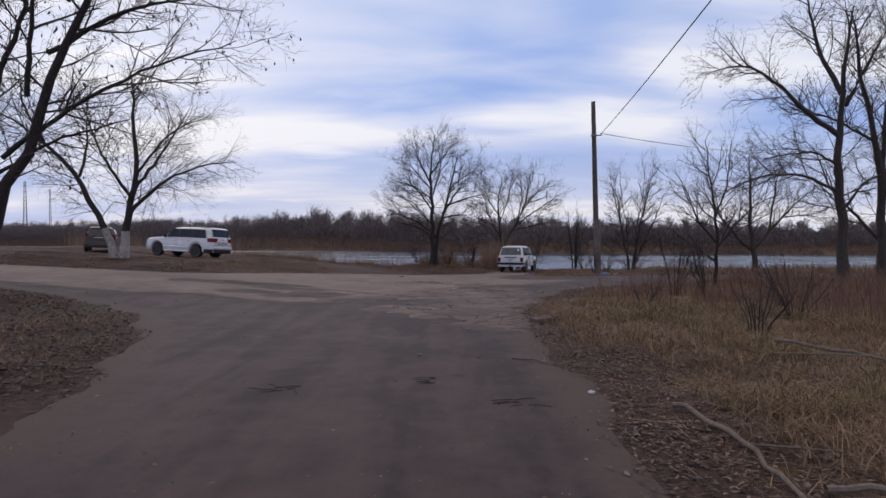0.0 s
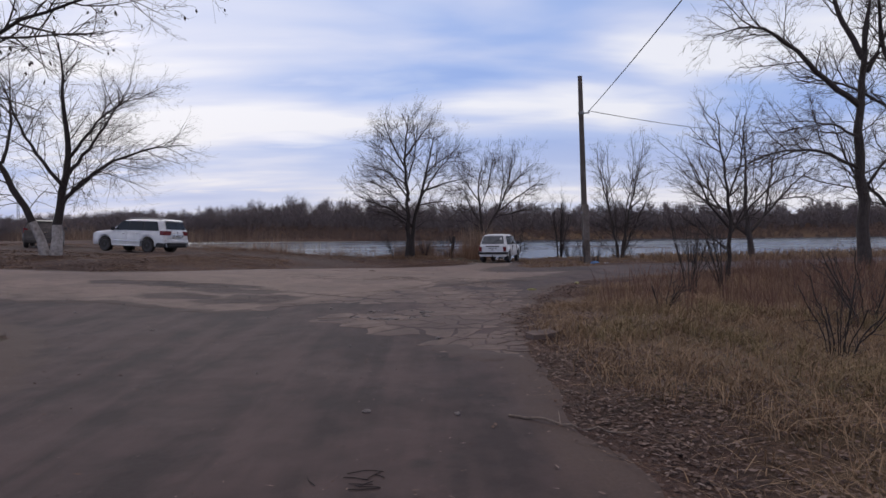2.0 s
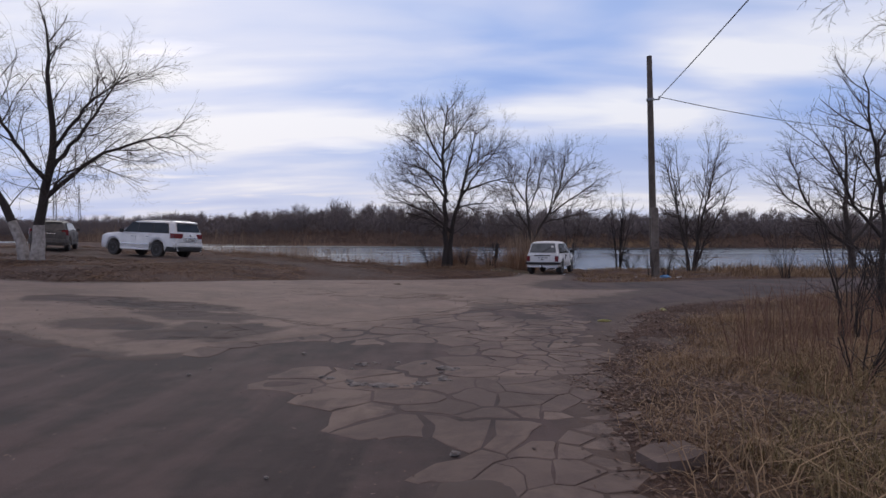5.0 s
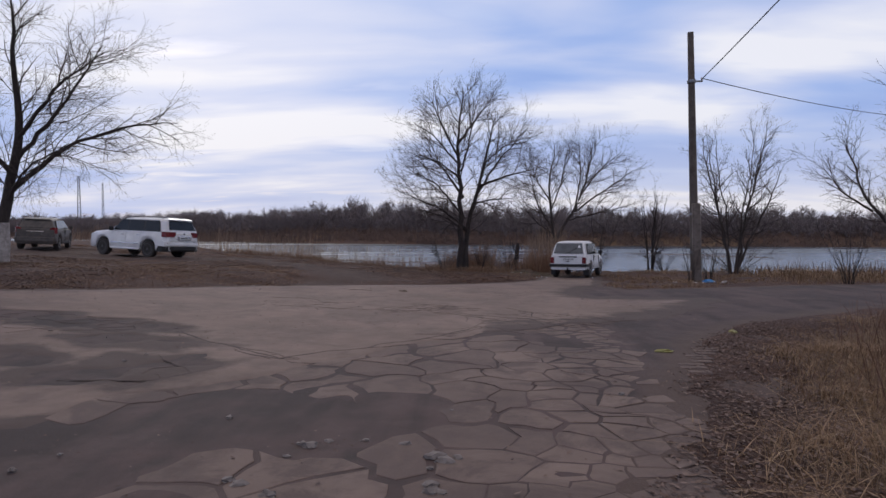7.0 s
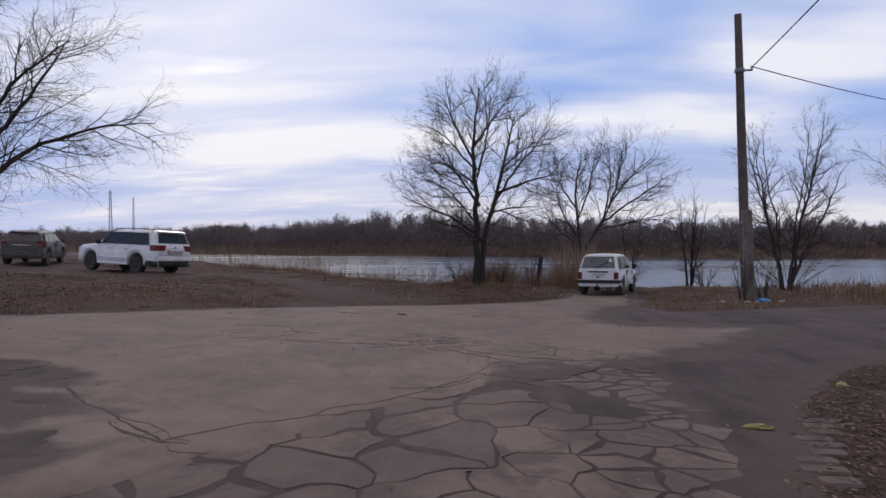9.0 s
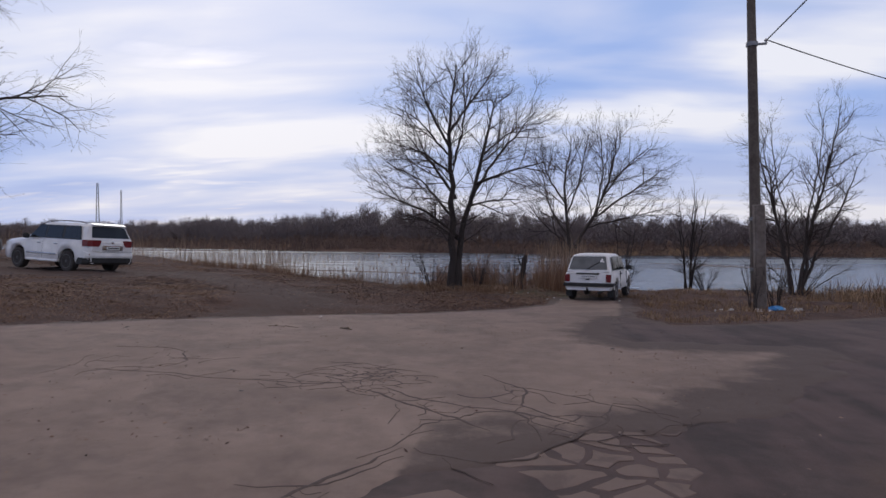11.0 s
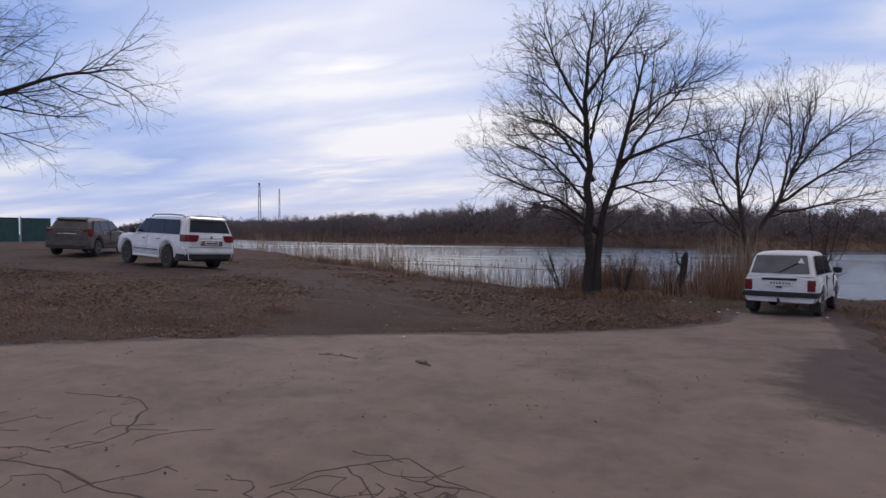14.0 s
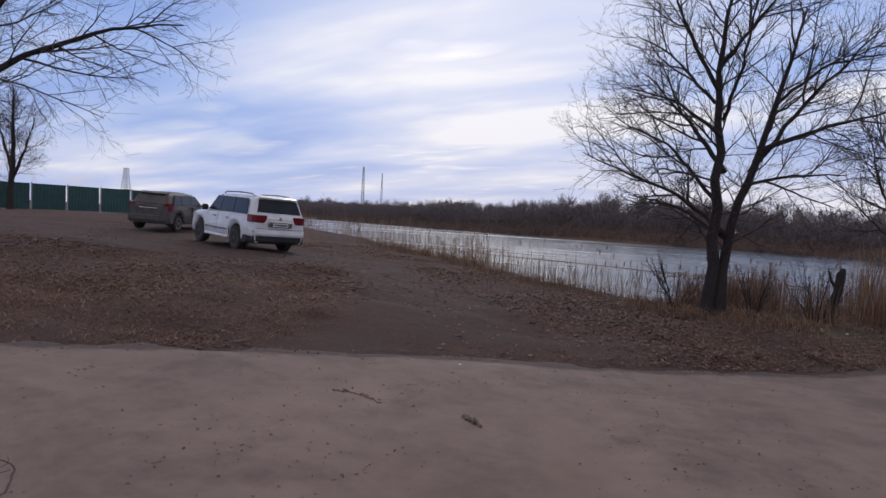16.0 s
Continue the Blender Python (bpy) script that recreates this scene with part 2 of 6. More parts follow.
MAT = dict(
    ground=ground_material(), asphalt=asphalt_material(), concrete=concrete_material("worn_concrete", True), plate=concrete_material("broken_concrete", False),
    crack_earth=simple("dark_crack_earth", (0.050, 0.036, 0.031), (0.095, 0.069, 0.060), 40.0, 0.95, strength=0.4, local=False),
    pit_earth=simple("dark_pit_earth", (0.018, 0.012, 0.011), (0.036, 0.024, 0.021), 40.0, 0.9, strength=0.4, local=False),
    verge_leaf=blade_material("dark_verge_leaves", (0.030, 0.014, 0.010), (0.055, 0.028, 0.020), (0.105, 0.060, 0.043), (0.18, 0.115, 0.088)),
    water=water_material(), bark=bark_material("dark_bark", (0.014, 0.011, 0.010), (0.048, 0.037, 0.033)), twig=bark_material("twig_bark", (0.036, 0.027, 0.024), (0.078, 0.060, 0.054)),
    pale_bark=bark_material("grey_bark", (0.028, 0.022, 0.020), (0.080, 0.064, 0.057)), lime=simple("flaked_whitewash", (0.13, 0.11, 0.10), (0.42, 0.385, 0.36), 9.0, 0.95, strength=0.5, local=False),
    dry=blade_material("dry_grass", (0.14, 0.082, 0.045), (0.25, 0.155, 0.085), (0.46, 0.32, 0.19), (0.18, 0.108, 0.060)),
    green_dry=blade_material("half_green_grass", (0.11, 0.080, 0.034), (0.22, 0.160, 0.072), (0.42, 0.31, 0.17)),
    weed=blade_material("red_brown_weeds", (0.115, 0.060, 0.043), (0.19, 0.102, 0.070), (0.30, 0.18, 0.12)),
    bank_leaf=blade_material("dark_bank_litter", (0.045, 0.021, 0.014), (0.090, 0.043, 0.029), (0.17, 0.090, 0.058), (0.32, 0.215, 0.15)),
    straw=blade_material("pale_straw", (0.12, 0.064, 0.038), (0.23, 0.135, 0.078), (0.40, 0.265, 0.165)),
    reed=blade_material("dry_reeds", (0.20, 0.13, 0.085), (0.33, 0.225, 0.15), (0.44, 0.33, 0.23)),
    orange=blade_material("rusty_reeds", (0.15, 0.080, 0.049), (0.27, 0.150, 0.090), (0.40, 0.255, 0.16)),
    leaf=blade_material("fallen_leaves", (0.042, 0.023, 0.017), (0.088, 0.051, 0.037), (0.155, 0.099, 0.074), (0.29, 0.21, 0.17)),
    # distance haze is put into this colour, which also offsets shade among twigs
    woods=blade_material("far_woods", (0.125, 0.100, 0.098), (0.18, 0.145, 0.14), (0.225, 0.185, 0.172)),
    scrub=blade_material("far_scrub", (0.085, 0.058, 0.050), (0.14, 0.090, 0.070), (0.27, 0.18, 0.13)),
    white_paint=simple("white_car_paint", (0.62, 0.62, 0.63), (0.80, 0.80, 0.80), 3.0, 0.28, strength=0.0, coarse=0.8, **{"Coat Weight": 0.5}),
    dull_white=simple("dusty_white_paint", (0.66, 0.66, 0.66), (0.80, 0.80, 0.80), 5.0, 0.42, strength=0.0, coarse=1.2),
    mud_paint=simple("mud_covered_grey_paint", (0.040, 0.037, 0.036), (0.115, 0.096, 0.084), 6.0, 0.55, strength=0.05, coarse=1.1),
    glass=simple("dark_car_glass", (0.010, 0.011, 0.012), (0.024, 0.026, 0.027), 2.0, 0.10, strength=0.0, **{"Specular IOR Level": 0.28}),
    # pale base colour stands for sky reflected in and seen through the glass
    sky_paled_glass=simple("sky_paled_glass", (0.075, 0.085, 0.095), (0.13, 0.145, 0.155), 3.0, 0.14, strength=0.0),
    mast=simple("dull_mast_steel", (0.045, 0.045, 0.05), (0.09, 0.09, 0.095), 3.0, 0.7, 0.2, strength=0.0),
    black=simple("black_plastic", (0.008, 0.008, 0.009), (0.022, 0.021, 0.020), 14.0, 0.6, strength=0.1),
    tyre=simple("dusty_tyre_rubber", (0.016, 0.015, 0.015), (0.06, 0.052, 0.047), 16.0, 0.85, strength=0.3),
    rim=simple("alloy_rim", (0.25, 0.25, 0.26), (0.45, 0.45, 0.46), 8.0, 0.35, 0.8, strength=0.05),
    dark_rim=simple("graphite_rim", (0.06, 0.06, 0.065), (0.16, 0.16, 0.165), 8.0, 0.4, 0.7, strength=0.05),
    chrome=simple("chrome_trim", (0.55, 0.55, 0.56), (0.7, 0.7, 0.7), 4.0, 0.15, 1.0, strength=0.0),
    red=simple("red_lamp_glass", (0.10, 0.005, 0.008), (0.19, 0.010, 0.014), 8.0, 0.2, strength=0.0),
    clear_lamp=simple("pale_lamp_glass", (0.5, 0.5, 0.5), (0.7, 0.7, 0.7), 8.0, 0.12, strength=0.0),
    plate_white=simple("plate_white", (0.6, 0.6, 0.6), (0.75, 0.75, 0.75), 12.0, 0.45, strength=0.0),
    post=simple("weathered_pole", (0.07, 0.055, 0.047), (0.15, 0.125, 0.105), 20.0, 0.9, strength=0.5, local=False, depth=0.02),
    cement=simple("stained_concrete_post", (0.10, 0.08, 0.068), (0.20, 0.17, 0.15), 9.0, 0.92, strength=0.4, local=False),
    steel=simple("galvanised_steel", (0.16, 0.16, 0.165), (0.32, 0.32, 0.33), 10.0, 0.5, 0.7, strength=0.05),
    wire=simple("dark_cable", (0.012, 0.012, 0.014), (0.03, 0.03, 0.032), 5.0, 0.6, strength=0.0),
    fence=simple("dark_green_sheet_metal", (0.008, 0.045, 0.04), (0.016, 0.075, 0.064), 3.0, 0.45, strength=0.05),
    fence_post=simple("pale_metal_post", (0.28, 0.28, 0.28), (0.42, 0.42, 0.41), 5.0, 0.5, strength=0.05),
    wood=simple("bleached_dead_wood", (0.10, 0.075, 0.058), (0.22, 0.17, 0.135), 26.0, 0.9, strength=0.4, local=False),
    stone=simple("grey_stone", (0.11, 0.095, 0.088), (0.24, 0.21, 0.19), 14.0, 0.9, strength=0.5, local=False),
    yellow=simple("yellow_green_plastic", (0.20, 0.19, 0.05), (0.40, 0.37, 0.14), 9.0, 0.5, strength=0.2),
    blue=simple("blue_plastic_sheet", (0.02, 0.16, 0.42), (0.05, 0.30, 0.62), 7.0, 0.4, strength=0.3),
    litter_white=simple("white_rubbish", (0.45, 0.44, 0.43), (0.7, 0.69, 0.68), 9.0, 0.6, strength=0.2),
    wall=simple("pale_plaster", (0.40, 0.38, 0.37), (0.55, 0.53, 0.51), 4.0, 0.9, strength=0.1),
    roof=simple("green_roof_sheet", (0.02, 0.06, 0.045), (0.045, 0.10, 0.075), 3.0, 0.5, strength=0.05),
)


# ---- shape helpers ----
class Shape:
    """Gathers vertices and faces for one mesh."""

    def __init__(self):
        self.v, self.f = [], []

    def add(self, verts, faces):
        k = len(self.v)
        self.v.extend(tuple(p) for p in verts)
        self.f.extend(tuple(i + k for i in q) for q in faces)
        return self

    def box(self, x0, x1, y0, y1, z0, z1, bevel=0.0):
        b = min(bevel, (x1 - x0) / 2.01, (y1 - y0) / 2.01)
        if b <= 0:
            ring = [(x0, y0), (x1, y0), (x1, y1), (x0, y1)]
        else:
            ring = [(x0 + b, y0), (x1 - b, y0), (x1, y0 + b), (x1, y1 - b), (x1 - b, y1), (x0 + b, y1), (x0, y1 - b), (x0, y0 + b)]
        n = len(ring)
        zb = min(b, (z1 - z0) / 2.01)
        cx, cy = (x0 + x1) / 2, (y0 + y1) / 2
        shrink = lambda p: (p[0] + (b if p[0] < cx else -b) * 0.6, p[1] + (b if p[1] < cy else -b) * 0.6)
        layers = [[(*shrink(p), z0) for p in ring], [(*p, z0 + zb) for p in ring], [(*p, z1 - zb) for p in ring], [(*shrink(p), z1) for p in ring]] if b > 0 else [[(*p, z0) for p in ring], [(*p, z1) for p in ring]]
        return self.loft(layers)

    def loft(self, rings, caps=True):
        n = len(rings[0])
        faces = [(i * n + j, i * n + (j + 1) % n, (i + 1) * n + (j + 1) % n, (i + 1) * n + j) for i in range(len(rings) - 1) for j in range(n)]
        if caps:
            faces += [tuple(range(n - 1, -1, -1)), tuple(range((len(rings) - 1) * n, len(rings) * n))]
        return self.add([p for r in rings for p in r], faces)

    def turn(self, profile, axis="y", sides=24, at=(0, 0, 0)):
        """A body of revolution: profile of (radius, along)."""
        rings = []
        for r, a in profile:
            ring = []
            for i in range(sides):
                c, s = math.cos(2 * math.pi * i / sides) * r, math.sin(2 * math.pi * i / sides) * r
                p = {"x": (a, c, s), "y": (c, a, s), "z": (c, s, a)}[axis]
                ring.append((p[0] + at[0], p[1] + at[1], p[2] + at[2]))
            rings.append(ring)
        return self.loft(rings)

    def slab(self, corners, thick):
        """A flat panel with given corners, thick along its normal."""
        c = [Vector(p) for p in corners]
        nrm = (c[1] - c[0]).cross(c[2] - c[0]).normalized() * thick
        n = len(c)
        return self.add([*c, *[p + nrm for p in c]], [tuple(range(n - 1, -1, -1)), tuple(range(n, 2 * n)), *[(i, (i + 1) % n, n + (i + 1) % n, n + i) for i in range(n)]])

    def tube(self, pts, radii, sides=6):
        v, f = tubes(np.array([pts], float), np.array([radii], float), sides)
        return self.add(v.tolist(), f.tolist())

    def mesh(self, name, mat, smooth=False):
        me = bpy.data.meshes.new(name)
        me.from_pydata(self.v, [], self.f)
        me.materials.append(mat)
        bm = bmesh.new()
        bm.from_mesh(me)
        bmesh.ops.recalc_face_normals(bm, faces=bm.faces)
        bm.to_mesh(me)
        bm.free()
        if smooth:
            me.shade_smooth()
            me.set_sharp_from_angle(angle=radians(34))
        return me


def part(name, shape, mat, parent, label="", smooth=False):
    ob = new(name, shape.mesh(name, mat, smooth) if isinstance(shape, Shape) else shape)
    ob.parent = parent
    return tagged(ob, label)


def thing(name, at, label, category, group="", kind=""):
    """An empty at a thing's base, whose parts hang under it."""
    ob = new(name)
    ob.empty_display_size = 0.2
    ob.matrix_world = at
    return tagged(ob, label, category, group, kind)


def raw_mesh(name, v, f, mat, smooth=False):
    me = bpy.data.meshes.new(name)
    v, f = np.asarray(v, np.float32), np.asarray(f, np.int32)
    me.vertices.add(len(v))
    me.vertices.foreach_set("co", v.ravel())
    k = f.shape[1]
    me.loops.add(f.size)
    me.loops.foreach_set("vertex_index", f.ravel())
    me.polygons.add(len(f))
    me.polygons.foreach_set("loop_start", np.arange(0, f.size, k, dtype=np.int32))
    me.polygons.foreach_set("loop_total", np.full(len(f), k, np.int32))
    me.update(calc_edges=True)
    me.validate()
    me.materials.append(mat)
    if smooth:
        me.shade_smooth()
    return me


def tubes(pts, rad, sides):
    """Tapered tubes along many lines at once. pts: (m, n, 3), rad: (m, n)."""
    m, n, _ = pts.shape
    d = np.gradient(pts, axis=1)
    d /= np.linalg.norm(d, axis=2, keepdims=True) + 1e-9
    ref = np.where(np.abs(d[..., 2:3]) > 0.9, np.array([1.0, 0, 0]), np.array([0, 0, 1.0]))
    a = np.cross(d, ref)
    a /= np.linalg.norm(a, axis=2, keepdims=True) + 1e-9
    b = np.cross(d, a)
    ang = 2 * np.pi * np.arange(sides) / sides
    ring = pts[:, :, None, :] + rad[:, :, None, None] * (np.cos(ang)[None, None, :, None] * a[:, :, None, :] + np.sin(ang)[None, None, :, None] * b[:, :, None, :])
    v = ring.reshape(-1, 3)
    i, j, s = np.meshgrid(np.arange(m), np.arange(n - 1), np.arange(sides), indexing="ij")
    base, t = (i * n + j) * sides, (s + 1) % sides
    f = np.stack([base + s, base + t, base + sides + t, base + sides + s], -1).reshape(-1, 4)
    return v, f


# ---- lie of the land ----
def ease(v):
    v = np.clip(v, 0, 1)
    return v * v * (3 - 2 * v)


def soft(v, k):
    return np.log1p(np.exp(np.clip(v * k, -40, 40))) / k


def rough(x, y, size, seed=0):
    """Smooth value noise, -1 to 1."""
    x, y = np.asarray(x, float) / size, np.asarray(y, float) / size
    i, j = np.floor(x).astype(np.int64), np.floor(y).astype(np.int64)
    u, v = ease(x - i), ease(y - j)

    def h(a, b):
        k = (a * 374761393 + b * 668265263 + seed * 1442695041) & 0x7FFFFFFF
        k = ((k ^ (k >> 13)) * 1274126177) & 0x7FFFFFFF
        return ((k ^ (k >> 16)) & 0xFFFF) / 32767.5 - 1
    return (h(i, j) * (1 - u) + h(i + 1, j) * u) * (1 - v) + (h(i, j + 1) * (1 - u) + h(i + 1, j + 1) * u) * v


WATER = -1.9
SHORE_X, SHORE_Y = [-3000, -700, -300, -150, -80, -60, -48, -40, -25, -18.5, -10.4, -7.5, -5, -2.8, 0, 1.6, 5, 9, 14, 18, 25, 45, 90, 200, 3000], [2300, 520, 250, 150, 95, 77, 62, 56, 50.2, 47.6, 43.6, 41.6, 39.9, 38.9, 39.4, 40.4, 41.6, 42.4, 40.6, 40.8, 42, 41, 36, 20, -300]
BANK_X, BANK_Y = [-3000, -700, -420, -280, -180, -110, -60, -10, 30, 90, 300, 3000], [2700, 660, 430, 345, 275, 225, 195, 170, 152, 140, 120, -120]
KERB_X, KERB_Y = [-60, -25, -10.2, -7.6, -4.9, -3.3, -0.9, 1.1, 2.4, 3.0], [19, 20.5, 22.9, 25.4, 28.0, 29.6, 31.2, 32.9, 34.4, 38]


def land(x, y):
    x, y = np.asarray(x, float), np.asarray(y, float)
    z = np.interp(y, [-50, 12, 19, 27, 34, 38, 46], [0, 0, -0.08, -0.18, -0.38, -0.48, -0.5])
    z = z + ease((y - 8) / 12) * 0.049 * (soft(-x - 2, 0.8) - soft(-x - 26, 0.8))
    z = z + 0.22 * ease((y - np.interp(x, KERB_X, KERB_Y)) / 5.0) * ease((4.0 - x) / 2.0)
    z = z - 3.2 * ease((y - np.interp(x, SHORE_X, SHORE_Y)) / 7.0)
    return z + 5.2 * ease((y - np.interp(x, BANK_X, BANK_Y) + 8) / 26.0)


def height(x, y):
    return float(land(x, y))


def inside(x, y, poly):
    """Signed distance to a polygon's edge, positive within."""
    x, y = np.asarray(x, float), np.asarray(y, float)
    best, odd = np.full(x.shape, 1e9), np.zeros(x.shape, bool)
    for (x0, y0), (x1, y1) in zip(poly, poly[1:] + poly[:1]):
        dx, dy = x1 - x0, y1 - y0
        t = np.clip(((x - x0) * dx + (y - y0) * dy) / (dx * dx + dy * dy), 0, 1)
        best = np.minimum(best, np.hypot(x - x0 - t * dx, y - y0 - t * dy))
        if dy:
            odd ^= ((y0 > y) != (y1 > y)) & (x < dx * (y - y0) / dy + x0)
    return np.where(odd, best, -best)


ROAD = [(-3.2, -14), (-3.35, 5), (-3.6, 6.4), (-4.5, 9.6), (-5.7, 12), (-8.5, 14.2), (-12, 16.2), (-30, 18), (-30, 21.5), (-10.2, 22.8), (-7.6, 25.3), (-4.9, 28), (-3.3, 29.5), (-0.9, 31.1), (1.1, 32.8), (2.4, 34.3), (2.7, 38),
        (5.6, 38), (5.2, 34.5), (4.4, 31), (5.0, 29.6), (7.0, 30.2), (11.8, 32.3), (34, 37.5), (34, 31), (9.4, 24.3), (6.3, 22.4), (4.2, 20.1), (3.4, 18.5), (2.5, 16.0), (1.75, 13.8), (1.6, 10), (1.55, 6.2), (1.4, 4), (1.4, -14)]
APRON = [(-30, 18.4), (-12, 16.6), (-8, 15.4), (-6.3, 15.6), (-4.0, 14.4), (-1.4, 13.4), (-0.5, 12.5), (0.26, 11.3), (0.55, 10.4), (1.45, 10.0), (1.7, 11.5), (1.9, 14.0), (2.3, 15.8), (2.6, 18.0), (2.5, 19.6), (2.8, 21.3), (4.7, 22.9), (6.0, 24.8), (7.2, 26.2), (3.5, 26.6), (3.3, 27.8), (3.9, 29.8), (4.3, 31.2), (5.0, 34.5), (5.2, 37),
         (2.9, 37), (2.4, 34.5), (1.1, 32.9), (-0.9, 31.2), (-3.3, 29.6), (-4.9, 28.1), (-7.6, 25.4), (-10.2, 22.9), (-30, 21.4)]
BROKEN = [(-3.4, 12.0), (3.4, 9.4), (3.6, 20.6), (2.6, 21.6), (1.3, 21.1), (0.2, 20.2), (-0.6, 19.1), (-1.5, 18.0), (-2.2, 17.2), (-3.4, 15.6)]
HOLES = [(-1.25, 15.1, 1.25, 0.95), (-2.6, 14.3, 1.1, 0.6), (-4.3, 18.2, 0.5, 0.22), (-3.3, 17.0, 0.42, 0.3), (-5.6, 19.3, 1.0, 0.4), (-7.4, 19.7, 0.8, 0.4), (-3.7, 16.3, 0.4, 0.22), (1.35, 19.7, 0.3, 0.45), (-5.2, 16.9, 0.35, 0.2), (1.2, 12.4, 0.3, 0.25)]


def holes(x, y):
    d = np.full(np.shape(x), 9.0)
    x, y = x + 0.35 * rough(x, y, 0.7, 51), y + 0.22 * rough(x, y, 0.6, 52)
    for cx, cy, rx, ry in HOLES:
        d = np.minimum(d, (np.hypot((x - cx) / rx, (y - cy) / ry) - 1) * min(rx, ry))
    return d


def apron(x, y):
    """How far within the pale concrete, with its ragged edge."""
    d = np.minimum(inside(x, y, APRON), holes(x, y))
    return d + 0.20 * rough(x, y, 0.8, 5) + 0.16 * rough(x, y, 0.34, 6) + 0.12 * rough(x, y, 0.17, 7)


def road(x, y):
    return inside(x, y, ROAD) + 0.22 * rough(x, y, 1.3, 2) + 0.10 * rough(x, y, 0.4, 3)


def sheet(name, xs, ys, z, mat, keep=None):
    gx, gy = np.meshgrid(xs, ys)
    gz = z(gx, gy)
    v = np.stack([gx, gy, gz], -1).reshape(-1, 3)
    i, j = np.meshgrid(np.arange(len(ys) - 1), np.arange(len(xs) - 1), indexing="ij")
    a = (i * len(xs) + j).ravel()
    f = np.stack([a, a + 1, a + len(xs) + 1, a + len(xs)], 1)
    if keep is not None:
        k = keep(gx, gy).ravel()
        f = f[k[f].any(1)]
        used = np.unique(f)
        back = np.zeros(len(v), int)
        back[used] = np.arange(len(used))
        v, f = v[used], back[f]
    return raw_mesh(name, v, f, mat, True), v


def ground_height(x, y):
    r = road(x, y)
    bumps = 0.05 * rough(x, y, 1.7, 11) + 0.045 * rough(x, y, 0.6, 12) + 0.10 * rough(x, y, 6.0, 13)
    return land(x, y) + np.where(np.abs(x) + np.abs(y) < 160, bumps, 0) * ease(-r / 0.8) - 0.03 * ease(r / 0.3)


steps = lambda *runs: np.unique(np.concatenate([np.arange(*r) for r in runs]))
GX = steps((-3000, -600, 200), (-600, -120, 20), (-120, -30, 5), (-30, -13, 0.6), (-13, 16, 0.2), (16, 36, 0.6), (36, 140, 6), (140, 600, 40), (600, 3001, 200))
GY = steps((-1500, -100, 100), (-100, -12, 6), (-12, 0, 0.8), (0, 40, 0.2), (40, 62, 0.5), (62, 120, 4), (120, 320, 4), (320, 900, 30), (900, 5400, 300))
ground_mesh, gv = sheet("ground", GX, GY, ground_height, MAT["ground"])
gx, gy = gv[:, 0], gv[:, 1]
TRACK = [(-5.2, 27.5), (-1.2, 31.0), (-3.2, 33.2), (-6.5, 36.0), (-10, 39.5), (-24, 41), (-30, 30), (-22, 29), (-9.5, 34.5), (-6.2, 31.0)]
LAWN = [(1.7, -20), (1.9, 6), (2.2, 10), (2.6, 14.5), (4.0, 18.5), (5.6, 20.8), (9.6, 23.2), (34, 29.5), (60, 30), (60, -20)]
lawn = ease((inside(gx, gy, LAWN) + 0.5 * rough(gx, gy, 1.1, 21)) / 1.2)
green = ease((2.2 - np.hypot((gx + 6.8) / 1.2, gy - 12.6)) / 1.6) + ease((3.0 - np.hypot((gx - 2.0) / 1.6, gy - 38.4)) / 2.5) + 0.5 * ease((4 - np.hypot(gx - 4.5, gy - 9)) / 3)
track = ease((inside(gx, gy, TRACK) + 0.5 * rough(gx, gy, 1.5, 22)) / 1.2)
bank = ease((gy - np.interp(gx, BANK_X, BANK_Y) + 12) / 6) * ease((np.interp(gx, BANK_X, BANK_Y) + 40 - gy) / 30)
sand = 0.9 * ease(1.6 - np.abs(gy - np.interp(gx, BANK_X, BANK_Y) - 3) / 4) * ease((gx - 12) / 12) * ease((rough(gx, gy, 22.0, 24) + 0.6) / 0.5)
layer = ground_mesh.color_attributes.new("zone", "FLOAT_COLOR", "POINT")
layer.data.foreach_set("color", np.stack([np.clip(lawn + 0.08 * bank + sand, 0, 1), np.clip(green, 0, 1), track, np.ones_like(gx)], 1).astype(np.float32).ravel())
ground = tagged(new("ground", ground_mesh), "brown earth with leaf litter and trodden tracks beside the river", "ground", kind="structure")

road_mesh, rv = sheet("road", steps((-31, -13, 0.5), (-13, 13, 0.13), (13, 36, 0.5)), steps((-13, 0, 0.5), (0, 38.5, 0.13)),
                     lambda x, y: land(x, y) + np.clip(road(x, y) * 0.12, -0.10, 0.004) + 0.012 * rough(x, y, 2.2, 31) + 0.006 * rough(x, y, 0.5, 32), MAT["asphalt"], lambda x, y: road(x, y) > -0.7)
rim_ = road_mesh.attributes.new("edge", "FLOAT", "POINT")
rim_.data.foreach_set("value", (1 - ease(inside(rv[:, 0], rv[:, 1], ROAD) / 0.9)).astype(np.float32))
road_sheet = tagged(new("road", road_mesh), "dark worn asphalt road with dirt and faint wheel tracks", "road", kind="structure")
apron_mesh, av = sheet("pavement", steps((-31, -13, 0.5), (-13, 6.5, 0.11)), steps((9, 38.2, 0.11)),
                      lambda x, y: land(x, y) + 0.012 * rough(x, y, 2.2, 31) + np.clip(np.minimum(apron(x, y), -inside(x, y, BROKEN) + 0.45 + 0.3 * rough(x, y, 0.7, 8)) * 0.22, -0.10, 0.016), MAT["concrete"],
                      lambda x, y: np.minimum(apron(x, y), -inside(x, y, BROKEN) + 0.75) > -0.6)
worn = apron_mesh.attributes.new("worn", "FLOAT", "POINT")
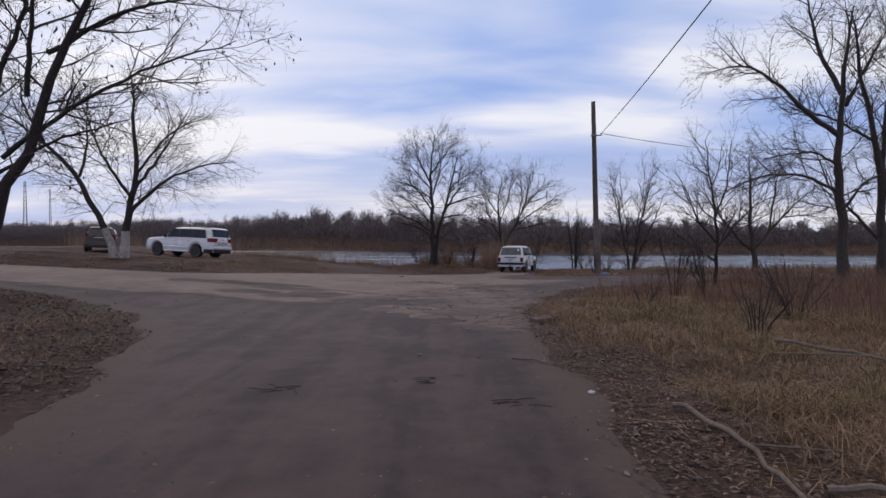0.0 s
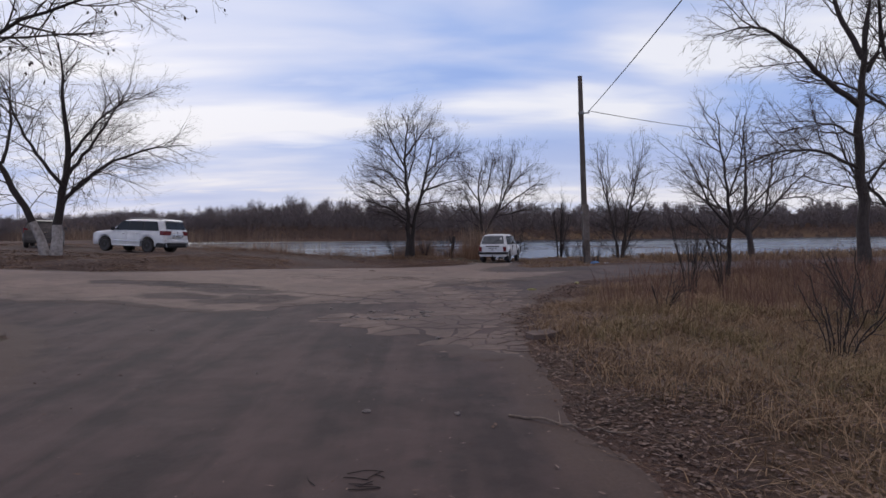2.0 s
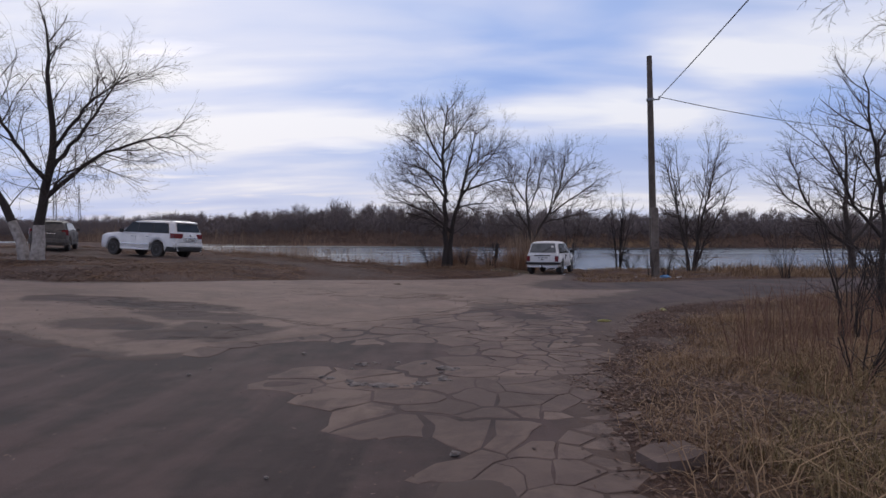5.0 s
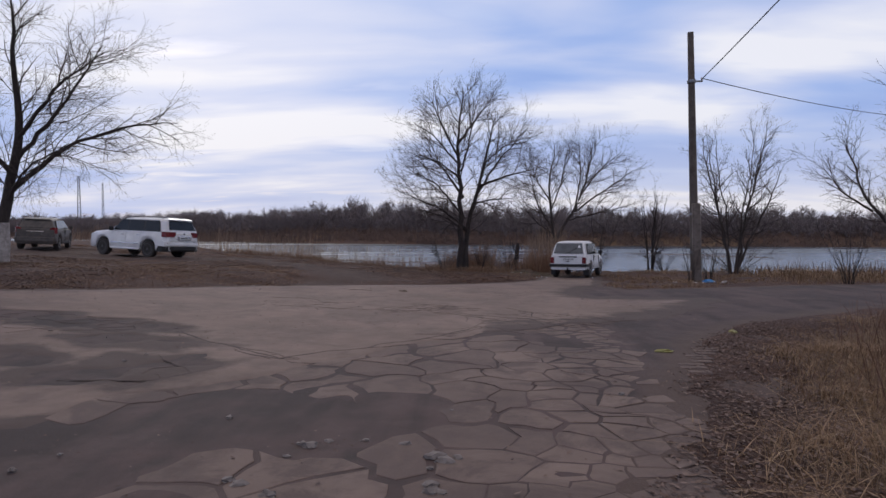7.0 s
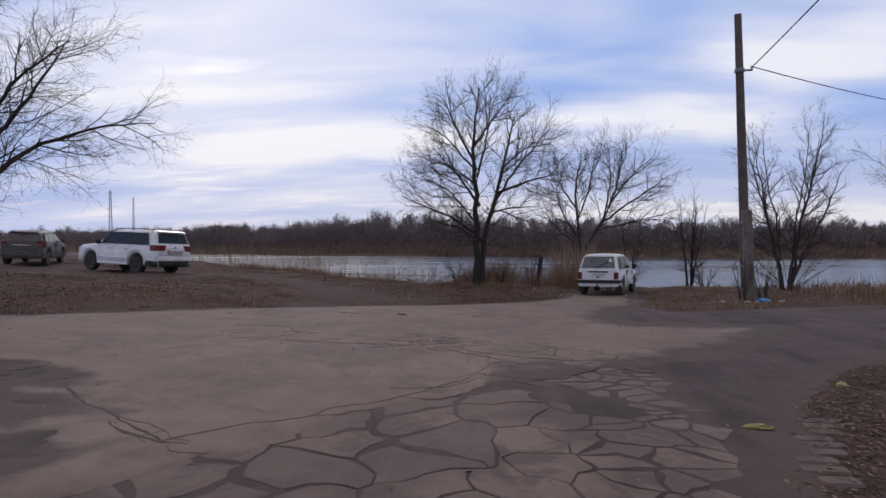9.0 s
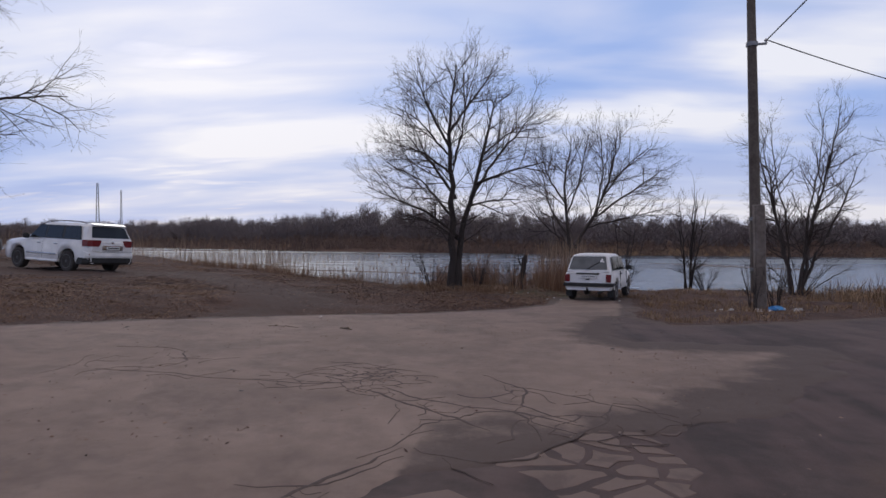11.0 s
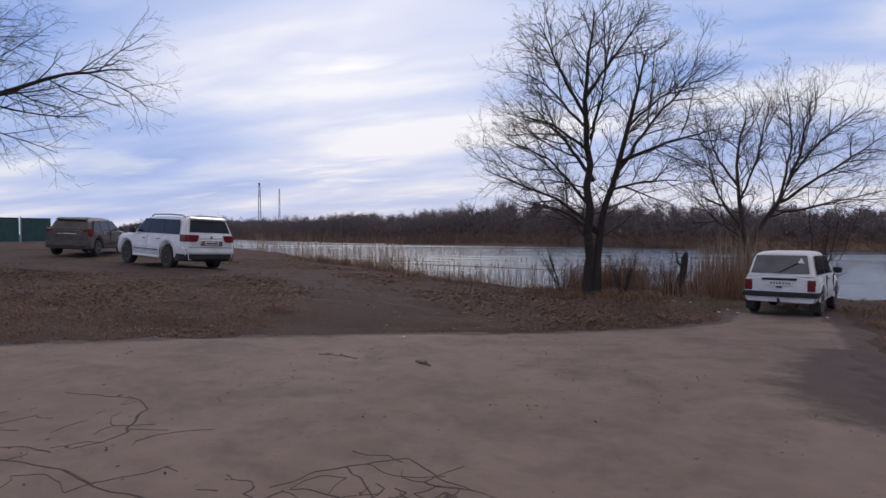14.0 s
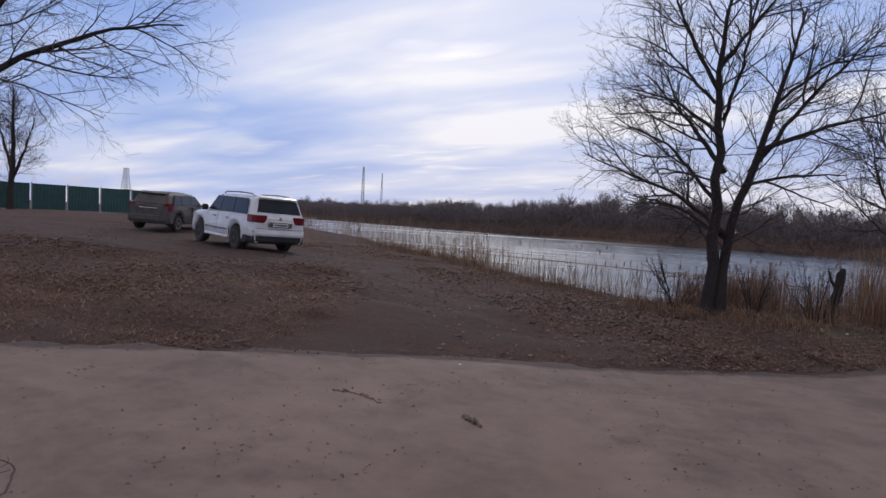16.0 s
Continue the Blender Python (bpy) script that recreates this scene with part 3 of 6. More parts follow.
width_ = np.where((av[:, 0] > 0.5) & (av[:, 1] < 31), 1.5, 0.5)
muddy = 0.22 * ease((20.0 - av[:, 1]) / 4) * ease((-1.0 - av[:, 0]) / 2)
worn.data.foreach_set("value", (1 - ease(np.minimum(inside(av[:, 0], av[:, 1], APRON), holes(av[:, 0], av[:, 1])) / width_) + muddy).astype(np.float32))


pavement = tagged(new("pavement", apron_mesh), "pale cracked concrete turning area with dusty stains", "pavement", kind="structure")

wx, wy = steps((-3000, -300, 300), (-300, 301, 100), (301, 3001, 300)), steps((10, 400, 65), (400, 5600, 400))
water_mesh, _ = sheet("river", wx, wy, lambda x, y: np.full(np.shape(x), WATER), MAT["water"])
river = tagged(new("water", water_mesh), "calm grey-blue river reflecting the cloudy sky", "river", kind="structure")


# ---- trees ----
UP = np.array([0.0, 0.0, 1.0])


def unit(v):
    return v / (np.linalg.norm(v, axis=-1, keepdims=True) + 1e-9)


def sprout(rng, pts, rad, per_metre, span, angle, length, thick, n, wander, lift, out=0.0, centre=None):
    """Side branches spaced evenly along many parent lines at once. Returns their points and radii."""
    m, k, _ = pts.shape
    plen = np.linalg.norm(np.diff(pts, axis=1), axis=2).sum(1)
    run = np.concatenate([[0], np.cumsum(plen * (span[1] - span[0]))])
    q = max(4, int(run[-1] * per_metre))
    along = (np.arange(q) + rng.random(q)) / q * run[-1]
    par = np.clip(np.searchsorted(run, along, side="right") - 1, 0, m - 1)
    t = np.clip(span[0] + (along - run[par]) / (plen[par] + 1e-9), 0, 1)
    at = t * (k - 1)
    i = np.minimum(at.astype(int), k - 2)
    u = (at - i)[:, None]
    p = pts[par, i] * (1 - u) + pts[par, i + 1] * u
    r = rad[par, i] * (1 - u[:, 0]) + rad[par, i + 1] * u[:, 0]
    d = unit(pts[par, i + 1] - pts[par, i])
    e1 = unit(np.cross(d, np.array([0.31, 0.22, 0.92])))
    e2 = np.cross(d, e1)
    w_ = (np.arange(q) * 2.4 + 0.7 * rng.normal(size=q))[:, None]
    side = e1 * np.cos(w_) + e2 * np.sin(w_)
    a = np.radians(angle[0] + (angle[1] - angle[0]) * rng.random(q))[:, None]
    d = d * np.cos(a) + side * np.sin(a)
    if centre is not None:
        d = unit(d + out * unit((p - centre) * np.array([1, 1, 0.5])))
    ln = (length[0] + (length[1] - length[0]) * rng.random(q)) * (1.15 - 0.55 * t)
    ln = np.minimum(ln, 0.85 * plen[par])
    line = [p]
    for s in range(n - 1):
        d = unit(d + wander * rng.normal(size=(q, 3)) + lift * UP)
        p = p + d * (ln / (n - 1))[:, None]
        line.append(p)
    r0 = np.minimum(r * 0.72, thick * (0.7 + 0.6 * rng.random(q)))
    taper = np.linspace(1, 0.35, n)
    return np.stack(line, 1), r0[:, None] * taper[None]


def bent(rng, pts, n, wander):
    """A smooth, slightly crooked line through a few given points."""
    pts = np.array(pts, float)
    s = np.concatenate([[0], np.cumsum(np.linalg.norm(np.diff(pts, axis=0), axis=1))])
    t = np.linspace(0, s[-1], n)
    line = np.stack([np.interp(t, s, pts[:, i]) for i in range(3)], 1)
    for _ in range(2):
        line[1:-1] = (line[:-2] + 2 * line[1:-1] + line[2:]) / 4
    line[1:-1] += wander * rng.normal(size=(n - 2, 3))
    return line


def tree(x, y, label, limbs, seed, levels=4, fine=0.006, lift=0.06, bark="bark", lime=0.0, pods=0, turn=0.0, category="tree", size=1.0, sag=0.0, name="tree", thin_twigs=1.0, dense=1.0):
    """A bare tree. limbs: (points from the base, first radius, last radius); the first one is the trunk."""
    rng = np.random.default_rng(seed)
    base = thing(name, pose(x, y, height(x, y) - 0.06, 0, 0, turn), label, category)
    lines = []
    for i, (pts, r0, r1) in enumerate(limbs):
        n = 14
        line = bent(rng, pts, n, 0.005 * math.dist(pts[0], pts[-1]))
        rad = np.linspace(1, 0, n) ** 0.9 * (r0 - r1) + r1
        if pts[0][2] <= 0.05:
            rad[:3] *= (1.25, 1.06, 1.0)
        v, f = tubes(line[None], rad[None], 9 if r0 > 0.06 else 6)
        part("trunk" if i == 0 else "limb", raw_mesh("trunk" if i == 0 else "limb", v, f, MAT[bark], True), None, base)
        lines.append((line, rad))
        if lime and pts[0][2] <= 0.05:
            k = line[:, 2] <= lime + 0.3
            k[:3] = True
            part("whitewash", raw_mesh("whitewash", *tubes(line[None, k], rad[None, k] * 1.04 + 0.004, 9), MAT["lime"], True), None, base, "flaking white lime wash")
    pts, rad = np.stack([a for a, _ in lines]), np.stack([b for _, b in lines])
    mid = np.array([pts[:, :, 0].mean(), pts[:, :, 1].mean(), pts[:, :, 2].max() * 0.45])
    V, F, k = [], [], 0
    first = 0.2 if len(limbs) > 1 else 0.35
    gen = ((3.0 * dense, (first, 1.0), (32, 66), (0.8, 2.3), 0.026, 8, 0.10), (4.0 * dense, (0.12, 1.0), (30, 66), (0.40, 1.25), 0.0135, 6, 0.12),
           (5.4, (0.10, 1.0), (30, 66), (0.22, 0.72), 0.0085, 5, 0.13), (4.4, (0.1, 1.0), (26, 60), (0.12, 0.42), fine, 3, 0.14))
    tips = None
    for g, (count, span, angle, length, thick, n, wander) in enumerate(gen[:levels]):
        thick *= 1 if g == 3 else thin_twigs * min(1.0, size + 0.15)
        pts, rad = sprout(rng, pts, rad, count / size, span, angle, (length[0] * size, length[1] * size), thick, n, wander, lift - sag * g, 0.20, mid)
        rad = np.maximum(rad, fine * 0.55)
        tips = pts[:, -1]
        v, f = tubes(pts, rad, 4 if g < 2 else 3)
        V.append(v)
        F.append(f + k)
        k += len(v)
    part("crown", raw_mesh("crown", np.concatenate(V), np.concatenate(F), MAT["twig"], True), None, base, "dense bare twigs")
    if pods:
        pick = tips[rng.integers(0, len(tips), pods)]
        down = np.stack([0.05 * rng.normal(size=pods), 0.05 * rng.normal(size=pods), -0.06 - 0.08 * rng.random(pods)], 1)
        wide = unit(np.cross(down, rng.normal(size=(pods, 3)))) * 0.025
        v = np.stack([pick, pick + down * 0.5 + wide, pick + down, pick + down * 0.5 - wide], 1).reshape(-1, 3)
        part("foliage", raw_mesh("foliage", v, np.arange(4 * pods).reshape(-1, 4), MAT["twig"]), None, base, "withered leaves and seed pods left on the twigs")["kind"] = "stuff"
    return base


# twin tree on the bank between the parked cars
tree(-14.6, 27.6, "bare twin-trunked tree with whitewashed foot on the bank", [
    ([(0.15, 0, 0), (0.2, 0.1, 1.6), (0.5, 0.3, 3.2), (0.6, 0.4, 5.2), (0.3, 0.4, 8.6)], 0.19, 0.02),
    ([(-0.25, 0, 0), (-0.7, 0.1, 1.5), (-2.4, 0.3, 4.2), (-4.6, 0.4, 6.2), (-6.4, 0.3, 7.0)], 0.16, 0.02),
    ([(0.3, 0.1, 2.1), (1.5, 1.0, 3.7), (3.0, 2.1, 4.6), (4.3, 3.0, 4.8)], 0.09, 0.012),
    ([(0.5, 0.3, 3.2), (1.5, 1.2, 5.2), (2.4, 1.8, 7.2)], 0.08, 0.012),
    ([(0.45, 0.2, 2.8), (-0.4, -0.6, 4.4), (-1.2, -1.1, 7.2)], 0.08, 0.012),
    ([(0.55, 0.3, 3.9), (1.9, 0.4, 5.6), (3.4, 0.5, 6.6)], 0.07, 0.012),
    ([(0.2, 0.1, 1.8), (1.3, -0.2, 3.0), (2.9, -0.6, 3.6)], 0.05, 0.012),
    ([(-2.0, 0.3, 3.8), (-2.0, 0.9, 5.4), (-2.2, 1.2, 7.6)], 0.07, 0.012),
    ([(-3.6, 0.3, 5.4), (-4.0, -0.6, 6.9), (-3.9, -0.9, 8.6)], 0.06, 0.012),
], 11, 4, lime=1.0, fine=0.0045, size=1.3, dense=1.45, thin_twigs=0.85, lift=0.01, sag=0.01)
# tree whose limbs reach in over the road from the verge
tree(-10.5, 13.7, "tall bare ash tree with seed pods on the verge", [
    ([(0, 0, 0), (0.5, 0.0, 1.8), (1.05, 0.1, 3.0), (1.9, 0.3, 5.4), (3.0, 0.5, 8.4), (3.8, 0.6, 11.0)], 0.15, 0.02),
    ([(-0.1, 0, 0.6), (0.1, 0.3, 2.6), (0.3, 0.4, 4.8), (-0.3, 0.4, 7.6), (-0.6, 0.3, 11.5)], 0.13, 0.02),
    ([(0.7, 0.1, 3.2), (2.2, 0.5, 4.6), (4.0, 0.9, 5.6), (5.6, 1.0, 6.1)], 0.06, 0.01),
    ([(1.6, 0.3, 5.6), (3.4, 0.3, 6.6), (5.6, 0.2, 6.9)], 0.06, 0.01),
    ([(1.2, 0.2, 4.6), (1.6, -0.2, 6.4), (2.0, -0.3, 9.4)], 0.06, 0.012),
    ([(0.2, 0.4, 4.4), (1.0, 0.5, 6.8), (1.2, 0.4, 9.6)], 0.07, 0.012),
    ([(0.5, 0.1, 2.8), (1.9, 0.0, 3.6), (3.7, -0.2, 4.0)], 0.045, 0.01),
    ([(2.0, 0.4, 6.8), (3.2, 0.0, 8.2), (5.0, 0.2, 9.2)], 0.06, 0.01),
    ([(0.25, 0.4, 4.0), (-0.9, 0.0, 5.2), (-2.2, 0.2, 7.0)], 0.06, 0.012),
], 5, 4, pods=900, lift=0.02, fine=0.005, size=1.1, dense=1.1)
# double tree at the water
tree(-0.68, 37.4, "bare twin-trunked tree on the river bank", [
    ([(-0.08, 0, 0), (-0.06, 0, 1.2), (0.0, 0, 2.4), (-0.05, 0.1, 4.4), (-0.25, 0.2, 6.1), (0.1, 0.1, 8.2)], 0.155, 0.018),
    ([(0.16, 0.1, 0), (0.2, 0.1, 1.0), (0.34, 0.15, 2.6), (0.75, 0.2, 3.9), (1.1, 0.3, 5.0), (1.5, 0.3, 7.0)], 0.135, 0.018),
    ([(0.2, 0, 2.0), (-0.9, -0.3, 2.9), (-1.9, -0.5, 3.3), (-3.0, -0.6, 3.8)], 0.06, 0.01),
    ([(0.1, 0.1, 3.4), (-0.8, 0.4, 4.7), (-1.9, 0.6, 5.9)], 0.065, 0.01),
    ([(0.75, 0.2, 3.9), (1.9, -0.2, 4.3), (3.2, -0.4, 4.6)], 0.065, 0.01),
    ([(0.6, 0.2, 3.4), (1.6, 0.6, 5.0), (3.0, 0.8, 6.6)], 0.065, 0.01),
    ([(-0.1, 0.15, 5.2), (-0.8, -0.5, 6.5), (-1.3, -0.7, 7.8)], 0.055, 0.01),
    ([(-0.15, 0.2, 5.8), (0.7, 0.2, 7.0), (1.5, 0.2, 8.0)], 0.055, 0.01),
    ([(0.2, 0, 1.9), (-0.9, 0.7, 2.6), (-2.2, 1.0, 2.9)], 0.05, 0.01),
    ([(0.5, 0.15, 3.1), (1.4, -0.3, 3.3), (2.4, -0.5, 3.3)], 0.045, 0.01),
    ([(0.0, 0.1, 4.2), (-1.0, -0.4, 5.0), (-2.1, -0.6, 5.3)], 0.05, 0.01),
    ([(-0.1, 0.1, 2.8), (-1.1, 0.3, 4.0), (-2.5, 0.4, 4.8)], 0.05, 0.01),
    ([(-0.2, 0.2, 5.0), (-1.3, 0.5, 6.3), (-2.2, 0.6, 6.9)], 0.045, 0.01),
    ([(1.1, 0.3, 5.0), (2.0, 0.4, 5.8), (3.0, 0.4, 5.9)], 0.045, 0.01),
    ([(0.0, 0.1, 4.6), (0.4, -0.6, 5.8), (0.6, -0.8, 7.6)], 0.05, 0.01),
], 21, 4, fine=0.0042, size=0.95, lift=0.035, thin_twigs=0.85, dense=1.3)
tree(4.35, 43.6, "bare spreading tree among reeds by the water", [
    ([(0, 0, 0), (-0.1, 0, 1.8), (-0.3, 0, 3.2), (-0.5, 0, 5.2), (-0.2, 0.1, 7.6)], 0.125, 0.012),
    ([(-0.2, 0, 2.3), (0.6, 0.1, 3.6), (1.5, 0.2, 5.4), (1.9, 0.2, 7.8)], 0.101, 0.012),
    ([(0.9, 0.1, 4.0), (2.3, 0.0, 5.0), (4.0, 0.0, 6.2)], 0.062, 0.010),
    ([(0.5, 0.1, 3.5), (2.2, -0.2, 3.9), (3.8, -0.3, 4.3)], 0.047, 0.010),
    ([(-0.3, 0, 3.0), (-1.1, 0.2, 4.3), (-1.6, 0.3, 6.4)], 0.055, 0.010),
    ([(1.3, 0.2, 5.0), (2.4, 0.2, 6.4), (3.4, 0.2, 7.2)], 0.047, 0.010),
    ([(-0.4, 0, 4.0), (0.2, 0.3, 5.6), (0.6, 0.3, 7.7)], 0.05, 0.010),
    ([(0.9, 0.1, 4.2), (1.2, -0.3, 6.0), (1.0, -0.3, 7.9)], 0.05, 0.010),
    ([(-0.45, 0, 4.6), (-1.3, -0.3, 5.8), (-1.6, -0.3, 7.2)], 0.045, 0.010),
    ([(-0.25, 0, 2.7), (-1.3, -0.2, 3.5), (-2.2, -0.3, 4.6)], 0.04, 0.010),
], 23, 4, bark="pale_bark", size=1.0, fine=0.0048, lift=0.04, thin_twigs=0.9, dense=1.3)
# tall trees on the rough grass
tree(14.6, 22.4, "tall bare tree with one long drooping limb on rough grass", [
    ([(0, 0, 0), (-0.05, 0, 2.2), (-0.25, 0, 5.4), (-0.15, 0, 7.2), (0.3, 0.1, 10.2)], 0.203, 0.024),
    ([(-0.25, 0, 5.5), (-1.4, -0.1, 6.2), (-2.6, -0.2, 7.4), (-3.9, -0.3, 8.1), (-5.3, -0.4, 7.6)], 0.101, 0.012),
    ([(-0.15, 0, 7.0), (-0.9, 0.2, 8.6), (-1.4, 0.2, 11.0)], 0.101, 0.018),
    ([(-0.1, 0, 3.4), (-1.6, 0.2, 4.2), (-3.2, 0.3, 4.0), (-4.6, 0.3, 3.3)], 0.062, 0.010),
    ([(0, 0, 6.6), (1.0, 0.1, 8.4), (2.0, 0.1, 10.4)], 0.086, 0.012),
    ([(-0.15, 0, 4.4), (-1.4, -0.4, 4.9), (-3.2, -0.5, 4.6)], 0.047, 0.010),
    ([(0, 0, 2.9), (0.9, 0.2, 3.9), (2.4, 0.3, 4.4)], 0.055, 0.010),
], 31, 4, sag=0.06, size=1.0, bark="pale_bark", thin_twigs=0.9, dense=1.25)
tree(16.2, 22.8, "tall bare tree with upright limbs on rough grass", [
    ([(0, 0, 0), (0.05, 0, 2.0), (-0.1, 0, 4.4), (-0.6, 0, 6.8), (-1.2, 0, 10.2)], 0.187, 0.018),
    ([(0, 0, 3.0), (0.2, 0.1, 5.6), (0.6, 0.2, 10.0)], 0.117, 0.018),
    ([(0.05, 0, 1.6), (-0.8, 0.1, 2.6), (-1.8, 0.2, 3.6), (-2.2, 0.3, 5.0)], 0.070, 0.012),
    ([(0.1, 0, 3.8), (1.4, 0.1, 5.6), (2.6, 0.1, 8.6)], 0.078, 0.012),
    ([(-0.3, 0, 5.4), (-1.8, 0.4, 6.4), (-3.4, 0.6, 6.7)], 0.055, 0.012),
    ([(0.05, 0, 2.2), (1.2, 0, 3.0), (2.8, 0, 3.3)], 0.055, 0.012),
], 33, 4, size=1.0, bark="pale_bark", thin_twigs=0.9, dense=1.2)
tree(8.9, 20.1, "slim bare tree growing out of the rough grass", [
    ([(0, 0, 0), (0.05, 0, 1.5), (-0.1, 0, 3.0), (-0.35, 0.1, 4.9)], 0.066, 0.010),
    ([(0.0, 0, 1.3), (0.5, 0.1, 2.0), (1.3, 0.2, 2.8), (2.2, 0.2, 3.2)], 0.039, 0.010),
    ([(0.0, 0, 1.6), (-0.6, 0, 2.3), (-1.1, 0.1, 3.5)], 0.039, 0.010),
    ([(-0.05, 0, 2.4), (0.4, 0.1, 3.4), (0.5, 0.1, 4.8)], 0.031, 0.010),
    ([(0.03, 0, 0.9), (-0.5, -0.1, 1.3), (-1.0, -0.1, 1.9)], 0.023, 0.010),
], 35, 4, fine=0.0035, size=0.9)
tree(19.6, 38.5, "bare forked tree with a pale trunk near the water", [
    ([(0, 0, 0), (0, 0, 1.4), (-0.4, 0, 2.6), (-0.3, 0, 4.6), (-0.4, 0, 7.4)], 0.187, 0.012),
    ([(0, 0, 1.3), (-1.2, 0.1, 2.3), (-2.3, 0.2, 3.8), (-3.0, 0.2, 6.2)], 0.101, 0.012),
    ([(0, 0, 1.6), (1.2, 0.1, 2.9), (2.6, 0.2, 4.4), (4.0, 0.3, 5.4)], 0.101, 0.012),
    ([(0.9, 0.1, 2.6), (1.2, 0.1, 4.4), (1.5, 0.1, 6.6)], 0.070, 0.012),
    ([(-1.8, 0.2, 3.0), (-3.1, 0.2, 3.8), (-4.0, 0.2, 5.0)], 0.055, 0.012),
    ([(1.8, 0.2, 3.5), (3.4, 0.2, 3.7), (4.6, 0.2, 3.4)], 0.047, 0.012),
], 37, 4, bark="pale_bark", size=1.0, dense=1.25)


def shrub(x, y, high, wide, stems, seed, label, name="shrub", levels=3, thick=0.05, fine=0.004, bark="bark", dense=0.45):
    """Many stems out of one root."""
    rng = np.random.default_rng(seed)
    limbs = []
    for i in range(stems):
        a, r = rng.random() * 6.283, (0.35 + 0.65 * rng.random()) * wide / 2
        top = high * (0.6 + 0.4 * rng.random())
        c, s = math.cos(a), math.sin(a)
        limbs.append(([(0.12 * c, 0.12 * s, 0), (0.35 * r * c, 0.35 * r * s, top * 0.35), (0.75 * r * c, 0.75 * r * s, top * 0.7), (r * c, r * s, top)], thick * (0.6 + 0.5 * rng.random()), 0.006))
    return tree(x, y, label, limbs, seed, levels, fine=fine, bark=bark, category="shrub", name=name, size=min(0.8, 0.12 + high / 9), dense=dense)


shrub(12.3, 40.2, 8.0, 5.0, 7, 41, "tall bare many-stemmed shrub behind the pole", levels=4, thick=0.07, dense=0.9, bark="pale_bark")
shrub(12.4, 40.0, 2.4, 5.2, 10, 141, "low arching bare shoots at the foot of the tall shrub", levels=2, thick=0.02)
shrub(9.3, 43.6, 4.9, 2.6, 9, 42, "bare upright shrub at the water's edge", thick=0.05)
shrub(9.9, 43.2, 1.6, 2.6, 12, 43, "low tangled bare bush at the water's edge", thick=0.02, levels=3)
shrub(6.5, 44.2, 4.6, 2.8, 6, 44, "slender bare bush among the reeds", thick=0.035)
shrub(8.4, 34.1, 1.5, 0.9, 8, 45, "thin bare saplings against the pole", thick=0.014, levels=2)
shrub(9.2, 34.6, 1.6, 1.6, 9, 46, "thin bare bush beside the pole", thick=0.014, levels=2)
shrub(13.6, 33.0, 2.2, 2.2, 10, 47, "thin bare bush on the grass island", thick=0.016, levels=2)
shrub(-1.5, 38.1, 1.6, 2.0, 14, 48, "low spray of bare shoots beside the twin tree", thick=0.012, levels=2)
shrub(0.2, 37.9, 1.4, 1.6, 12, 49, "low spray of bare shoots at the tree's foot", thick=0.012, levels=2)
shrub(1.5, 38.9, 1.7, 1.8, 12, 50, "bare shoots around an old stump", thick=0.015, levels=2)
shrub(6.4, 17.0, 1.9, 1.4, 14, 51, "reddish bare shoots in the rough grass", thick=0.012, levels=2)
shrub(7.6, 17.8, 1.7, 1.6, 14, 52, "reddish bare shoots in the rough grass", thick=0.012, levels=2)
shrub(4.4, 13.6, 0.9, 0.9, 8, 53, "dark low thicket in the rough grass", thick=0.009, levels=2)
shrub(5.0, 9.9, 1.0, 1.1, 12, 54, "dark low thicket in the rough grass", thick=0.009, levels=2)
shrub(6.6, 11.6, 1.3, 1.4, 12, 55, "thin brown weed stems in the rough grass", thick=0.008, levels=2)
tree(-49.3, 46.6, "bare tree standing before the green fence", [
    ([(0, 0, 0), (0, 0, 2.4), (0.2, 0, 5), (0.1, 0, 9)], 0.25, 0.03), ([(0, 0, 2.2), (1.2, 0.2, 4.2), (2.6, 0.3, 7.2)], 0.14, 0.02),
    ([(0.1, 0, 3.0), (-1.4, 0.2, 4.8), (-2.8, 0.2, 7.4)], 0.14, 0.02), ([(0.15, 0, 4.2), (1.0, -0.4, 6.2), (1.4, -0.6, 8.6)], 0.1, 0.02),
], 61, 4, fine=0.008, size=1.2, dense=1.3)

# old stump
st = thing("tree_stump", pose(1.72, 38.7, height(1.72, 38.7)), "dark broken stump leaning among dry reeds", "stump")
part("stump", Shape().tube([(0, 0, -0.1), (0.03, 0, 0.3), (0.16, 0.02, 0.75), (0.2, 0.0, 1.15), (0.24, 0.02, 1.3)], [0.15, 0.11, 0.095, 0.10, 0.05], 9), MAT["bark"], st, smooth=True)
part("limb", Shape().tube([(0.17, 0.02, 0.8), (0.02, 0.02, 1.0), (-0.06, 0.0, 1.3)], [0.05, 0.035, 0.015], 6), MAT["bark"], st, smooth=True)


# ---- pole and cables ----
def cable(name, a, b, drop, label):
    n = 24
    pts = [tuple(a[i] + (b[i] - a[i]) * k / n - (4 * drop * (k / n) * (1 - k / n) if i == 2 else 0) for i in range(3)) for k in range(n + 1)]
    s = Shape().tube(pts, [0.018] * (n + 1), 5)
    return tagged(new(name, s.mesh(name, MAT["wire"], True)), label, "cable")


